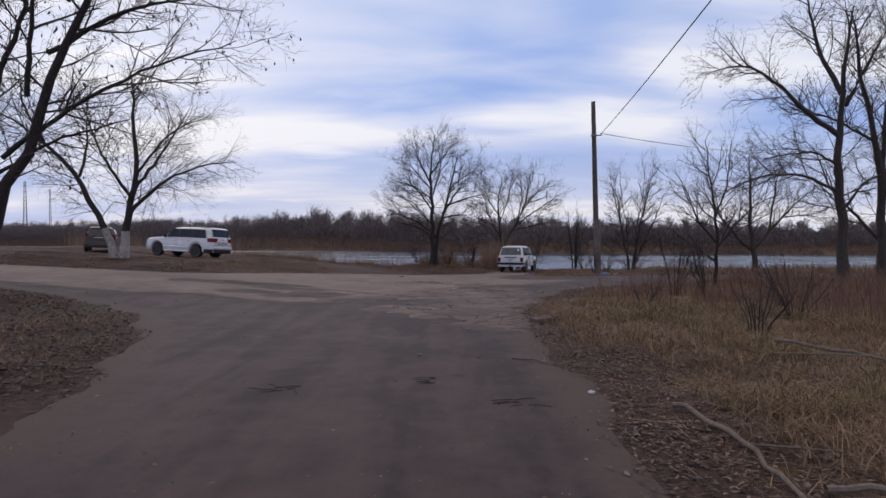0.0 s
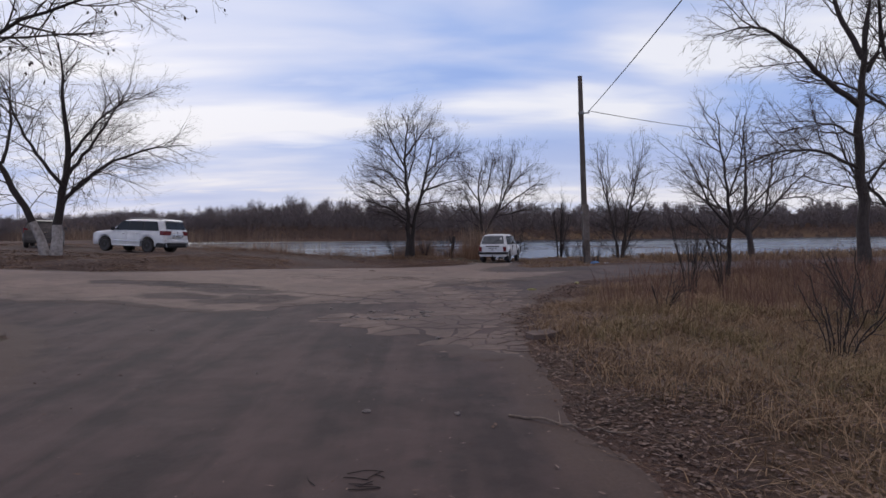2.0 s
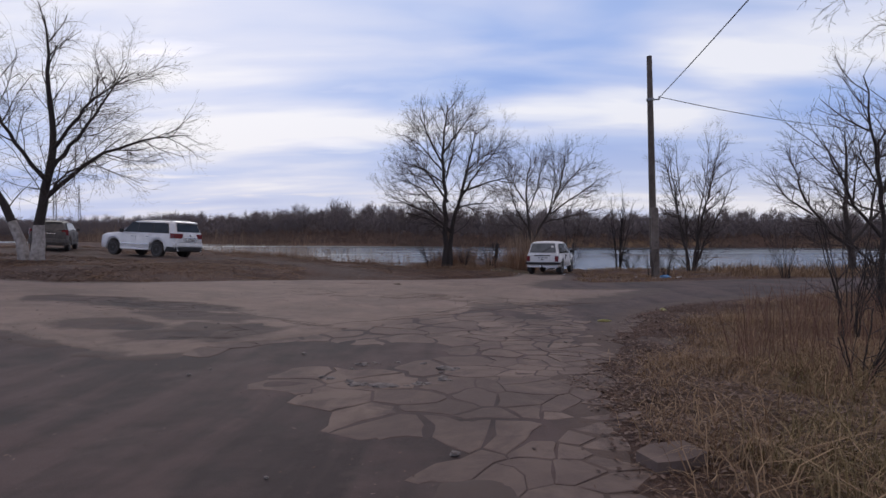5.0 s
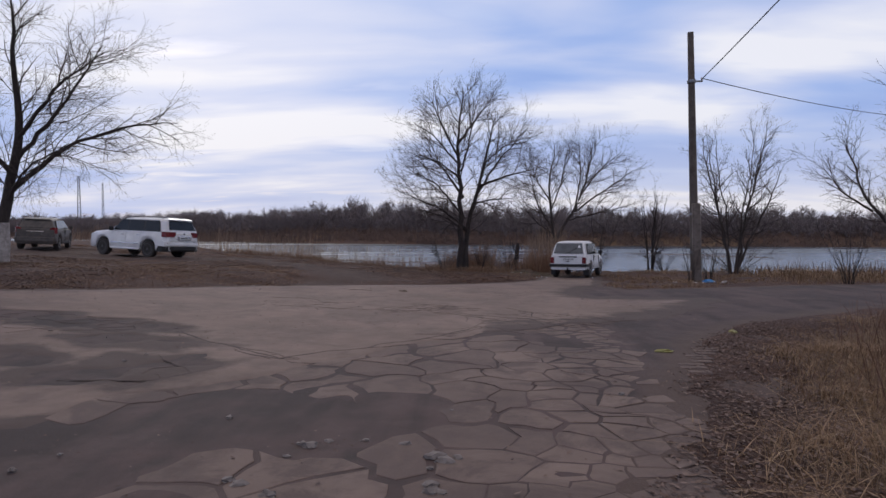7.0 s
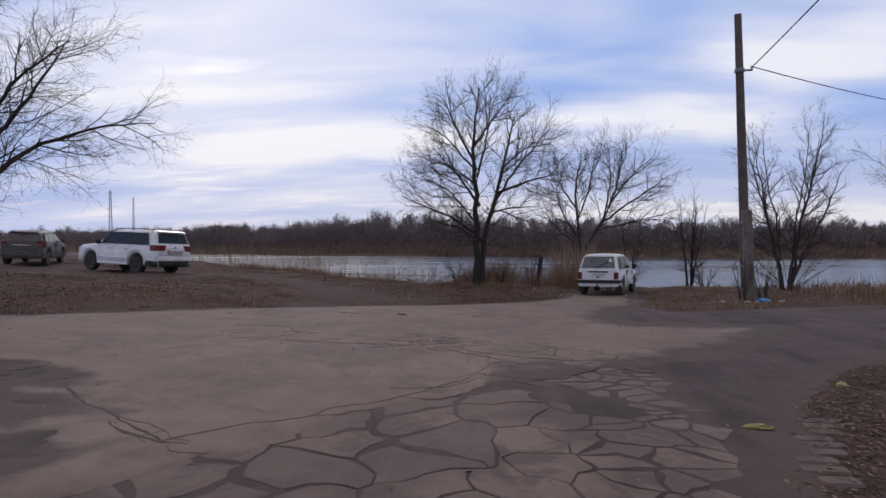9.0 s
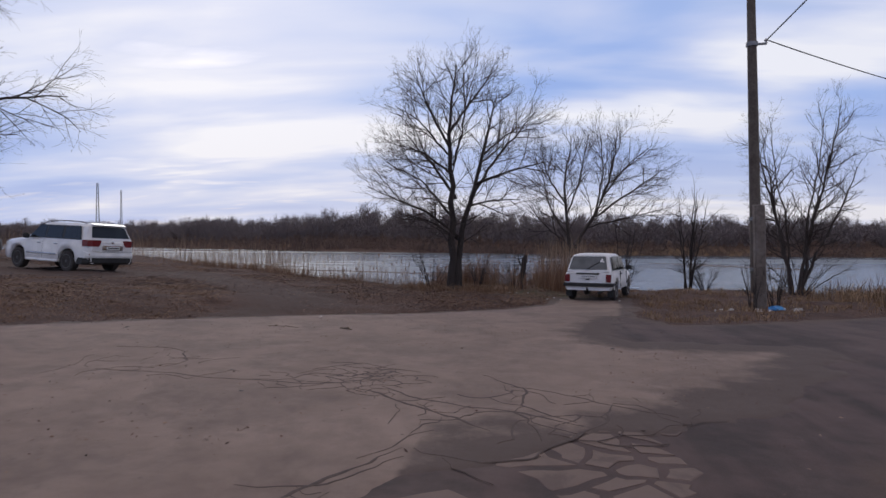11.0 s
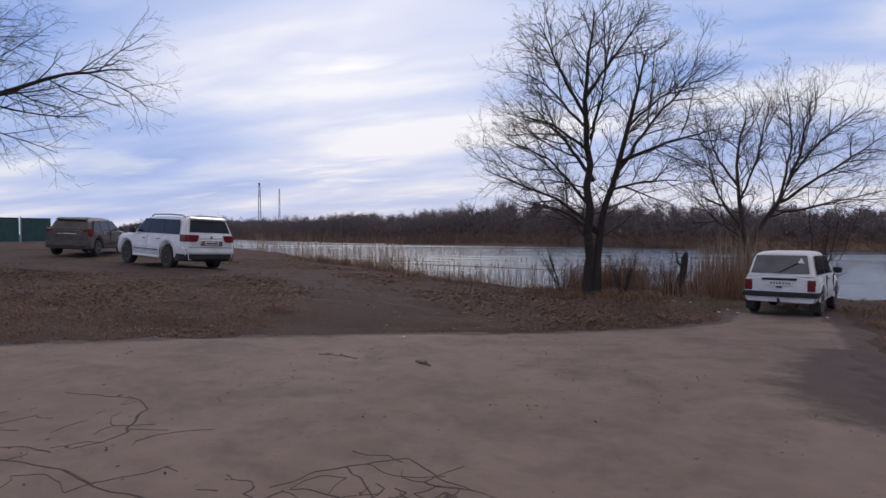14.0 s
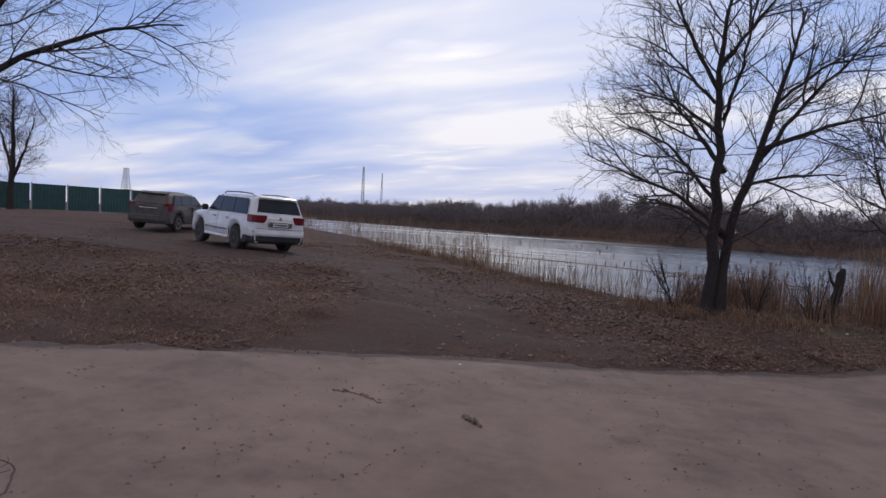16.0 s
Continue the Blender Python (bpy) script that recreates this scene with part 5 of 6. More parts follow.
def crossover(m):
    car = thing("crossover", m, "mud-covered dark grey crossover parked beside the fence", "car")
    ax, r = (1.3, -1.3), 0.34
    st_ = [(2.14, 0.72, 0.72, 0.76), (2.05, 0.82, 0.88, 0.92), (1.4, 0.885, 0.98, 1.03), (0.9, 0.89, 1.02, 1.06), (0.0, 0.89, 1.04, 1.04), (-1.4, 0.895, 1.08, 1.08), (-1.9, 0.87, 1.08, 1.08), (-2.10, 0.80, 1.02, 1.03)]
    part("body", body(st_, 0.32, ax, 0.41), MAT["mud_paint"], car, "grey body under dried mud", True)
    cab = [(1.10, 0.0, 0.82, 0.80), (0.25, 0.52, 0.845, 0.64), (-0.1, 0.57, 0.85, 0.64), (-1.2, 0.555, 0.85, 0.64), (-1.72, 0.50, 0.835, 0.62), (-2.05, 0.02, 0.79, 0.72)]
    part("roof", cabin(cab, 1.03), MAT["mud_paint"], car)
    side_panes(car, 1.03, 0.54, 0.847, 0.655, [(-0.12, 0.85, 0.32, -0.12), (-0.98, -0.18, -0.18, -0.92), (-1.70, -1.06, -1.02, -1.40)])
    part("windscreen", Shape().slab([(1.02, 0.72, 1.09), (0.30, 0.57, 1.53), (0.30, -0.57, 1.53), (1.02, -0.72, 1.09)], 0.012), MAT["glass"], car)
    part("rear_window", Shape().slab([(-2.02, 0.64, 1.11), (-2.02, -0.64, 1.11), (-1.80, -0.55, 1.44), (-1.80, 0.55, 1.44)], 0.014), MAT["mud_paint"], car, "rear window blind with mud")
    part("spoiler", Shape().loft([[(-1.55, y, 1.55), (-1.55, y, 1.585), (-1.86, y * 0.96, 1.53), (-1.86, y * 0.96, 1.50)] for y in (-0.58, 0.58)]), MAT["mud_paint"], car)
    part("rear_bumper", Shape().loft([[(x, y, 0.36), (x - 0.04, y, 0.46), (x - 0.04, y, 0.62), (x + 0.1, y, 0.66), (x + 0.25, y, 0.36)] for x, y in ((-1.98, -0.88), (-2.12, -0.74), (-2.16, 0.0), (-2.12, 0.74), (-1.98, 0.88))]), MAT["mud_paint"], car)
    part("tailgate_strip", Shape().box(-2.14, -2.08, -0.36, 0.36, 0.90, 0.94, 0.01), MAT["chrome"], car)
    part("number_plate", Shape().box(-2.13, -2.09, -0.26, 0.26, 0.76, 0.87), MAT["mud_paint"], car)
    for s in (1, -1):
        part("tail_lamp", Shape().loft([[(-1.86, s * 0.885, z0), (-2.06, s * 0.82, z0), (-2.10, s * x1, z0), (-1.9, s * x1, z0)] for z0, x1 in ((0.84, 0.66), (0.92, 0.58), (1.08, 0.60), (1.14, 0.74))]), MAT["red"], car, "red tail lamp")
        part("mirror", Shape().box(0.70, 0.82, min(s * 0.90, s * 1.08), max(s * 0.90, s * 1.08), 1.06, 1.20, 0.03), MAT["mud_paint"], car)
        for hx in (0.0, -0.90):
            part("door_handle", Shape().box(hx, hx + 0.17, min(s * 0.87, s * 0.915), max(s * 0.87, s * 0.915), 0.92, 0.95, 0.01), MAT["chrome"], car, "chrome door handle")
        part("sill_trim", Shape().box(-0.85, 0.85, min(s * 0.86, s * 0.91), max(s * 0.86, s * 0.91), 0.30, 0.42, 0.02), MAT["black"], car)
        part("door_seam", Shape().box(-0.152, -0.146, min(s * 0.87, s * 0.908), max(s * 0.87, s * 0.908), 0.42, 1.03), MAT["black"], car)
    finish_car(car, 4.3, 0.32, 0.88, None)
    for a in ax:
        for s in (1, -1):
            wheel(car, a, s * 0.765, r, 0.22, MAT["rim"], 10)
    return car


def parked(x, y, heading, length):
    """The pose of a car on sloping ground; heading in degrees from the x axis."""
    c, s = math.cos(radians(heading)), math.sin(radians(heading))
    h = length / 2
    pitch = math.degrees(math.atan2(height(x + c * h, y + s * h) - height(x - c * h, y - s * h), length))
    lean = math.degrees(math.atan2(height(x - s * 0.7, y + c * 0.7) - height(x + s * 0.7, y - c * 0.7), 1.4))
    z = (height(x + c * h, y + s * h) + height(x - c * h, y - s * h)) / 2
    return pose(x, y, z + 0.01, 0, 0, heading) @ pose(0, 0, 0, lean, -pitch, 0)


large_suv(parked(-15.8, 37.55, 162, 2.85))
small_offroader(parked(4.6, 38.0, 69, 2.2))
crossover(parked(-22.4, 39.8, 116, 2.6))


# ---- growth: one object for each kind that nobody could count ----
def stalks(name, label, category, xy, high, lean, wide, mat, seed, curve=0.5, per=1, spread=0.0, z0=None):
    """Upright tapering blades, bent over at the top, each of two quads and a tip."""
    rng = np.random.default_rng(seed)
    p = np.repeat(np.asarray(xy, float), per, axis=0)
    n = len(p)
    p = p + spread * rng.normal(size=(n, 2))
    hgt = np.repeat(np.broadcast_to(high, (len(xy),)), per) * (0.55 + 0.6 * rng.random(n))
    base = np.column_stack([p, ground_height(p[:, 0], p[:, 1]) - 0.02 if z0 is None else np.full(n, z0)])
    a = rng.random(n) * 2 * np.pi
    d = np.column_stack([np.cos(a), np.sin(a), np.zeros(n)])
    b = rng.random(n) * 2 * np.pi
    s = np.column_stack([np.cos(b), np.sin(b), np.zeros(n)]) * (wide * (0.6 + 0.8 * rng.random(n)))[:, None] / 2
    l = (lean * np.abs(rng.normal(size=n)))[:, None] * hgt[:, None]
    h = hgt[:, None] * UP
    m1 = base + 0.5 * h + d * l * (0.5 - 0.3 * curve)
    m2 = base + 0.85 * h + d * l * 0.8
    tip = base + (1.0 - 0.3 * curve * rng.random(n)[:, None]) * h + d * l * (1 + 0.5 * curve)
    v = np.stack([base - s, base + s, m1 - 0.8 * s, m1 + 0.8 * s, m2 - 0.5 * s, m2 + 0.5 * s, tip - 0.08 * s, tip + 0.08 * s], 1).reshape(-1, 3)
    k = np.arange(n)[:, None] * 8
    f = np.concatenate([k + [0, 1, 3, 2], k + [2, 3, 5, 4], k + [4, 5, 7, 6]], 0)
    return tagged(new(name, raw_mesh(name, v, f, mat)), label, category, kind="stuff")


def scatter(n, x0, x1, y0, y1, seed, keep):
    rng = np.random.default_rng(seed)
    p = np.column_stack([x0 + (x1 - x0) * rng.random(n), y0 + (y1 - y0) * rng.random(n)])
    return p[keep(p[:, 0], p[:, 1], rng)]


lawn_at = lambda x, y: inside(x, y, LAWN) + 0.6 * rough(x, y, 1.1, 21)
grass = scatter(15000, 1.8, 16, 1, 26, 71, lambda x, y, r: (lawn_at(x, y) > 0.1 + 0.9 * ease((8 - y) / 5)) & (r.random(len(x)) < np.clip(0.65 + 0.7 * rough(x, y, 1.6, 72), 0.12, 1)))
stalks("dry_grass", "tangled dry straw-coloured grass", "grass", grass, 0.20 + 0.12 * rough(grass[:, 0], grass[:, 1], 1.3, 73), 1.35, 0.008, MAT["dry"], 74, 1.0, 10, 0.10)
straw = scatter(9000, 1.8, 14, 1, 25, 171, lambda x, y, r: lawn_at(x, y) > -0.2)
stalks("matted_straw", "flattened straw matted on the ground", "grass", straw, 0.07, 3.2, 0.009, MAT["dry"], 172, 1.0, 6, 0.12)
far_grass = scatter(16000, 2, 60, 12, 44, 75, lambda x, y, r: ((lawn_at(x, y) > 0.4) & (x > 12)) | ((road(x, y) < -0.5) & (x > 12) & (y > 30)))
stalks("dry_grass", "rough dry grass under the trees", "grass", far_grass, 0.38, 0.4, 0.03, MAT["dry"], 76, 0.7, 3, 0.12)
tufts = scatter(1500, 2.2, 8, 3, 15, 77, lambda x, y, r: (lawn_at(x, y) > 0.3) & (rough(x, y, 1.4, 78) > 0.15))
stalks("green_grass", "half-green grass tufts", "grass", tufts, 0.24, 0.9, 0.008, MAT["green_dry"], 79, 1.0, 14, 0.05)
weeds = scatter(8000, 3.2, 30, 5, 27, 80, lambda x, y, r: (lawn_at(x, y) > 1.0) & (r.random(len(x)) < np.clip(0.2 + 0.8 * rough(x, y, 2.6, 81) + 0.14 * (x - 4.5), 0, 1)))
stalks("tall_weeds", "tall red-brown withered weeds", "weeds", weeds, 0.66 + 0.2 * rough(weeds[:, 0], weeds[:, 1], 1.5, 173), 0.30, 0.008, MAT["weed"], 82, 0.3, 6, 0.10)
verge = scatter(2600, -14, -3.4, 1, 17, 83, lambda x, y, r: (road(x, y) < -0.3) & (rough(x, y, 1.5, 84) > 0.0))
stalks("verge_grass", "short matted grass on the verge", "grass", verge, 0.10, 0.8, 0.010, MAT["dry"], 85, 1.0, 8, 0.06)
mound = scatter(22000, -26, 3, 22, 44, 86, lambda x, y, r: (y > np.interp(x, KERB_X, KERB_Y) + 0.5) & (y < np.interp(x, SHORE_X, SHORE_Y)) & (inside(x, y, TRACK) < 0.2) & (rough(x, y, 1.6, 87) + 0.5 * rough(x, y, 0.6, 187) > 0.1))
stalks("bank_grass", "short dead grass on the bank", "grass", mound, 0.07, 2.0, 0.012, MAT["straw"], 88, 1.0, 7, 0.10)
swathe = scatter(5200, -13, -2.5, 24, 35, 230, lambda x, y, r: (y > np.interp(x, KERB_X, KERB_Y) + 0.3) & (inside(x, y, TRACK) < 0.1) & (r.random(len(x)) < np.clip(1.15 - np.hypot((x + 7.6) / 4.2, (y - 29.2) / 3.4) + 0.5 * rough(x, y, 1.2, 231), 0, 1)))
stalks("bank_grass", "flattened pale straw on the near slope of the bank", "grass", swathe, 0.06, 2.6, 0.011, MAT["straw"], 232, 1.0, 6, 0.10)
fringe = scatter(5200, -24, 4, 30, 46, 188, lambda x, y, r: (np.abs(y - np.interp(x, SHORE_X, SHORE_Y) + 0.3) < 1.1) & (r.random(len(x)) < np.clip(0.55 + 0.7 * rough(x, y, 1.4, 189), 0, 1)))
stalks("shore_grass", "pale dead grass along the brink of the bank", "grass", fringe, 0.34, 0.55, 0.012, MAT["straw"], 190, 1.0, 9, 0.12)
foot = scatter(420, -2.6, 1.6, 35.6, 39.0, 191, lambda x, y, r: np.hypot((x + 0.6) / 2.0, y - 37.3) < 1.0 + 0.4 * r.random(len(x)))
stalks("bank_grass", "dry grass tufts at the foot of the twin tree", "grass", foot, 0.26, 0.7, 0.012, MAT["straw"], 192, 1.0, 8, 0.08)
isle = scatter(1500, 4.4, 18, 29.5, 42, 89, lambda x, y, r: (road(x, y) < -0.25) & (rough(x, y, 1.6, 90) > -0.35))
stalks("island_grass", "dead grass around the pole", "grass", isle, 0.16, 0.6, 0.014, MAT["dry"], 91, 0.9, 9, 0.08)

shore = lambda x: np.interp(x, SHORE_X, SHORE_Y)
reeds = scatter(60000, -34, 2.5, 40, 66, 92, lambda x, y, r: (np.abs(y - shore(x) - 2.2) < 1.9) & (r.random(len(x)) < np.clip(0.30 + 0.3 * rough(x, y, 2.5, 93), 0.04, 1)))
stalks("reeds", "thin dry reeds along the water's edge", "reeds", reeds, 1.5, 0.18, 0.014, MAT["reed"], 94, 0.3, 2, 0.15)
heads = reeds[::7]
rng = np.random.default_rng(95)
hx = heads + 0.25 * rng.normal(size=heads.shape)
hz = ground_height(hx[:, 0], hx[:, 1]) + 0.95 + 0.6 * rng.random(len(hx))
hv = np.stack([np.column_stack([hx[:, 0] + o[0], hx[:, 1], hz + o[1]]) for o in ((0, 0), (0.025, 0.08), (0.045, 0.22), (-0.012, 0.11))], 1).reshape(-1, 3)
tagged(new("reed_plumes", raw_mesh("reed_plumes", hv, np.arange(len(hv)).reshape(-1, 4), MAT["orange"])), "brown feathery plumes of the reeds", "reeds", kind="stuff")
rust = scatter(7000, -1.6, 4.6, 38.2, 46, 96, lambda x, y, r: (np.hypot((x - 4.9) / 1.1, (y - 38.6) / 2.8) > 1.15) & (r.random(len(x)) < np.clip(0.30 + 0.8 * rough(x, y, 1.7, 97), 0, 1)) & ((y > shore(x) - 1.2) | ((x < 3) & (x > 0.4))))
stalks("rusty_reeds", "dense rust-brown dry reeds around the bank trees", "reeds", rust, 1.15 + 0.35 * rough(rust[:, 0], rust[:, 1], 2.0, 98), 0.25, 0.013, MAT["orange"], 99, 0.4, 4, 0.14)
tall = scatter(500, 2.6, 4.6, 41.6, 44.5, 100, lambda x, y, r: r.random(len(x)) < 0.6)
stalks("tall_reeds", "tall tawny reeds behind the off-roader", "reeds", tall, 2.3, 0.14, 0.02, MAT["reed"], 101, 0.3, 3, 0.1)
edge = scatter(9000, 13, 60, 40, 48, 102, lambda x, y, r: (np.abs(y - shore(x) - 0.6) < 1.6) & (r.random(len(x)) < 0.45))
stalks("shore_weeds", "dry reeds and weeds along the shore", "reeds", edge[::3], 0.75, 0.25, 0.02, MAT["weed"], 103, 0.4, 3, 0.15)


def litter(name, label, p, size, mat, seed):
    """Fallen leaves: small curled quads lying on the ground."""
    rng = np.random.default_rng(seed)
    n = len(p)
    z = ground_height(p[:, 0], p[:, 1])
    rd = road(p[:, 0], p[:, 1])
    z = np.where(rd > 0, np.maximum(z, land(p[:, 0], p[:, 1]) + 0.012), z) + 0.006 + 0.02 * rng.random(n) * (rd < 0)
    z = np.where(apron(p[:, 0], p[:, 1]) > 0.1, land(p[:, 0], p[:, 1]) + 0.012 * rough(p[:, 0], p[:, 1], 2.2, 31) + 0.020, z)
    c = np.column_stack([p, z])
    a = rng.random(n) * 2 * np.pi
    u = np.column_stack([np.cos(a), np.sin(a), 0.22 * rng.normal(size=n)]) * (size * (0.5 + rng.random(n)))[:, None]
    w_ = np.column_stack([-np.sin(a), np.cos(a), 0.22 * rng.normal(size=n)]) * (size * 0.55 * (0.5 + rng.random(n)))[:, None]
    lift = (0.25 * size * rng.random(n))[:, None] * UP
    v = np.stack([c - u, c - 0.2 * u + w_ + lift, c + u, c - 0.1 * u - w_ + lift], 1)
    v[:, :, 2] = np.maximum(v[:, :, 2], z[:, None] - 0.004)
    return tagged(new(name, raw_mesh(name, v.reshape(-1, 3), np.arange(4 * n).reshape(-1, 4), mat)), label, "leaves", kind="stuff")


right = scatter(150000, 1.1, 9, 0.5, 22, 110, lambda x, y, r: (road(x, y) < 0.15 - 0.3 * r.random(len(x))) & (r.random(len(x)) < np.exp(-np.maximum(x - 2.6 - 0.1 * y, 0) / 1.6) * np.clip(0.7 + 0.6 * rough(x, y, 0.9, 111), 0, 1) * np.interp(y, [0, 9, 14, 22], [1, 1, 0.8, 0.8])))
litter("fallen_leaves", "grey-brown fallen leaves along the road edge", right, 0.024, MAT["leaf"], 112)
left = scatter(80000, -15, -2.9, 0.5, 18, 113, lambda x, y, r: (road(x, y) < 0.1 - 0.3 * r.random(len(x))) & (r.random(len(x)) < np.clip(0.55 + 0.6 * rough(x, y, 1.2, 114), 0, 1)))
litter("fallen_leaves", "brown fallen leaves on the verge", left, 0.034, MAT["verge_leaf"], 115)
bankl = scatter(170000, -22, 4, 23, 42, 116, lambda x, y, r: (y > np.interp(x, KERB_X, KERB_Y) + 0.1) & (y < shore(x)) & (r.random(len(x)) < np.clip(0.42 + 0.8 * rough(x, y, 1.8, 117), 0, 1) * (1 - 0.9 * ease(inside(x, y, TRACK) / 0.8))))
litter("fallen_leaves", "dead leaves and straw on the river bank", bankl, 0.036, MAT["bank_leaf"], 118)
isll = scatter(5000, 4.2, 16, 29.3, 40, 119, lambda x, y, r: (road(x, y) < 0.05) & (r.random(len(x)) < 0.6))
litter("fallen_leaves", "dead leaves around the pole", isll, 0.03, MAT["bank_leaf"], 120)
strewn = scatter(6000, -10, 5, 1, 34, 121, lambda x, y, r: (road(x, y) > 0.1) & (r.random(len(x)) < np.exp(-road(x, y) / 0.9)))
litter("strewn_leaves", "a few dead leaves blown onto the road", strewn, 0.022, MAT["leaf"], 122)


# ---- far bank ----
kerb = scatter(26000, -14, 2.4, 21, 34.5, 220, lambda x, y, r: (np.abs(y - np.interp(x, KERB_X, KERB_Y) - 0.05 + 0.25 * rough(x, y, 0.9, 221)) < 0.34 * r.random(len(x)) ** 0.7 + 0.08 * rough(x, y, 0.4, 222)))
litter("fallen_leaves", "earth crumbs and leaves spilling over the concrete's edge", kerb, 0.028, MAT["bank_leaf"], 223)
crumbs_ = scatter(7000, -5, 2, 0.8, 15, 224, lambda x, y, r: (road(x, y) > 0.1) & (apron(x, y) < 0) & (r.random(len(x)) < np.clip(0.3 + 0.9 * rough(x, y, 1.1, 225), 0.06, 1)))
litter("grit", "crumbs of earth and leaf strewn on the asphalt", crumbs_, 0.011, MAT["leaf"], 226)


def woods(name, label, n, x0, x1, back, depth, high, wide, twigs, mat, seed, thick):
    """Bare trees far off: trunk and sprays of limbs for each, all in one mesh."""
    rng = np.random.default_rng(seed)
    x = x0 + (x1 - x0) * rng.random(n)
    y = np.interp(x, BANK_X, BANK_Y) + back + depth * rng.random(n) ** 1.3
    z = land(x, y) - 0.3
    h = high * (0.6 + 0.5 * rng.random(n)) * (1 + 0.22 * rough(x, y, 14.0, seed)) * np.interp(x, [-60, 0, 36, 260], [1.0, 0.88, 0.66, 0.62])
    b = np.column_stack([x, y, z])
    par = np.repeat(np.arange(n), twigs)
    q = len(par)
    a = rng.random(q) * 2 * np.pi
    rr, up_ = np.sqrt(rng.random(q)), 2 * rng.random(q) - 1
    rr = rr * np.sqrt(1 - up_ ** 2)
    mid = b[par] + np.column_stack([np.cos(a) * rr * wide * h[par], np.sin(a) * rr * wide * h[par], (0.58 + 0.40 * up_) * h[par]])
    d = unit(np.column_stack([np.cos(a) * rr, np.sin(a) * rr, 0.55 + 0.5 * rng.random(q)]) + 0.35 * rng.normal(size=(q, 3)))
    ln = (0.10 + 0.12 * rng.random(q))[:, None] * h[par][:, None]
    s, e = mid - d * ln, mid + d * ln * 0.6
    wv = np.column_stack([rng.normal(size=q), 0.3 * rng.normal(size=q), rng.normal(size=q)])
    wv = unit(wv) * (thick * (0.4 + 0.8 * rng.random(q)))[:, None]
    tw = np.stack([s - wv, s + wv, e + 0.3 * wv, e - 0.3 * wv], 1)
    t = np.column_stack([np.full(n, thick * 0.9), np.zeros(n), np.zeros(n)])
    topv = b + (0.75 * h)[:, None] * UP + np.column_stack([0.05 * h * rng.normal(size=n), np.zeros(n), np.zeros(n)])
    tr = np.stack([b - t, b + t, topv + 0.2 * t, topv - 0.2 * t], 1)
    v = np.concatenate([tw.reshape(-1, 3), tr.reshape(-1, 3)])
    return tagged(new(name, raw_mesh(name, v, np.arange(len(v)).reshape(-1, 4), mat)), label, "woods", kind="stuff")


woods("far_woods", "dense bare grey-brown woods on the far bank", 2600, -340, 260, 9, 60, 8.6, 0.30, 110, MAT["woods"], 131, 0.075)
woods("far_woods", "dense bare grey-brown woods along the far river bend", 1500, -1100, -300, 8, 120, 12.5, 0.28, 70, MAT["woods"], 132, 0.2)
woods("far_scrub", "rust-brown scrub along the far shore", 5200, -340, 260, -1, 13, 2.5, 0.5, 34, MAT["scrub"], 133, 0.06)
woods("far_undergrowth", "dark undergrowth beneath the far woods", 4200, -340, 260, 9, 45, 5.0, 0.4, 46, MAT["woods"], 134, 0.12)

# floating strips of reed on the water
for k, (sx, sy, ln, turn_) in enumerate(((-9, 78, 26, 24), (-26, 84, 22, 26), (-2, 72, 10, 22), (-44, 100, 30, 30), (30, 100, 24, -6))):
    rng = np.random.default_rng(140 + k)
    n = 30
    ts = np.linspace(-0.5, 0.5, n) * ln
    wv = 0.35 * (1 - np.abs(np.linspace(-1, 1, n)) ** 3) * (0.6 + 0.6 * rng.random(n)) + 0.02
    off = np.cumsum(0.12 * rng.normal(size=n))
    s = Shape().loft([[(t, o - q, -0.02), (t, o - 0.6 * q, 0.06), (t, o + 0.6 * q, 0.06), (t, o + q, -0.02)] for t, o, q in zip(ts, off, wv)])
    ob = tagged(new("floating_reed_strip", s.mesh("floating_reed_strip", MAT["scrub"])), "thin dark strip of matted reed lying on the water", "floating reeds", "strips on the water")
    ob.matrix_world = pose(sx, sy, WATER, 0, 0, turn_ - 45)


# ---- things lying about ----
def on_ground(x, y):
    r = float(road(np.array([x]), np.array([y]))[0])
    return height(x, y) + (0.008 if r > 0 else float(ground_height(np.array([x]), np.array([y]))[0]) - height(x, y))


def branch(pts, r, label, side=()):
    x, y = pts[0][:2]
    b = thing("fallen_branch", pose(x, y, on_ground(x, y)), label, "branch")
    line = [(p[0] - x, p[1] - y, p[2] + on_ground(p[0], p[1]) - on_ground(x, y)) for p in pts]
    line = bent(np.random.default_rng(int(abs(x * 100))), line, 14, 0.012)
    part("stick", Shape().tube([tuple(p) for p in line], list(np.linspace(r, r * 0.5, 14)), 7), MAT["wood"], b, smooth=True)
    for f, dx, dy, dz in side:
        p = line[int(f * 13)]
        part("twig", Shape().tube([tuple(p), (p[0] + dx * 0.5, p[1] + dy * 0.5, p[2] + dz * 0.6), (p[0] + dx, p[1] + dy, p[2] + dz)], [r * 0.5, r * 0.4, r * 0.2], 5), MAT["wood"], b, smooth=True)
    return b


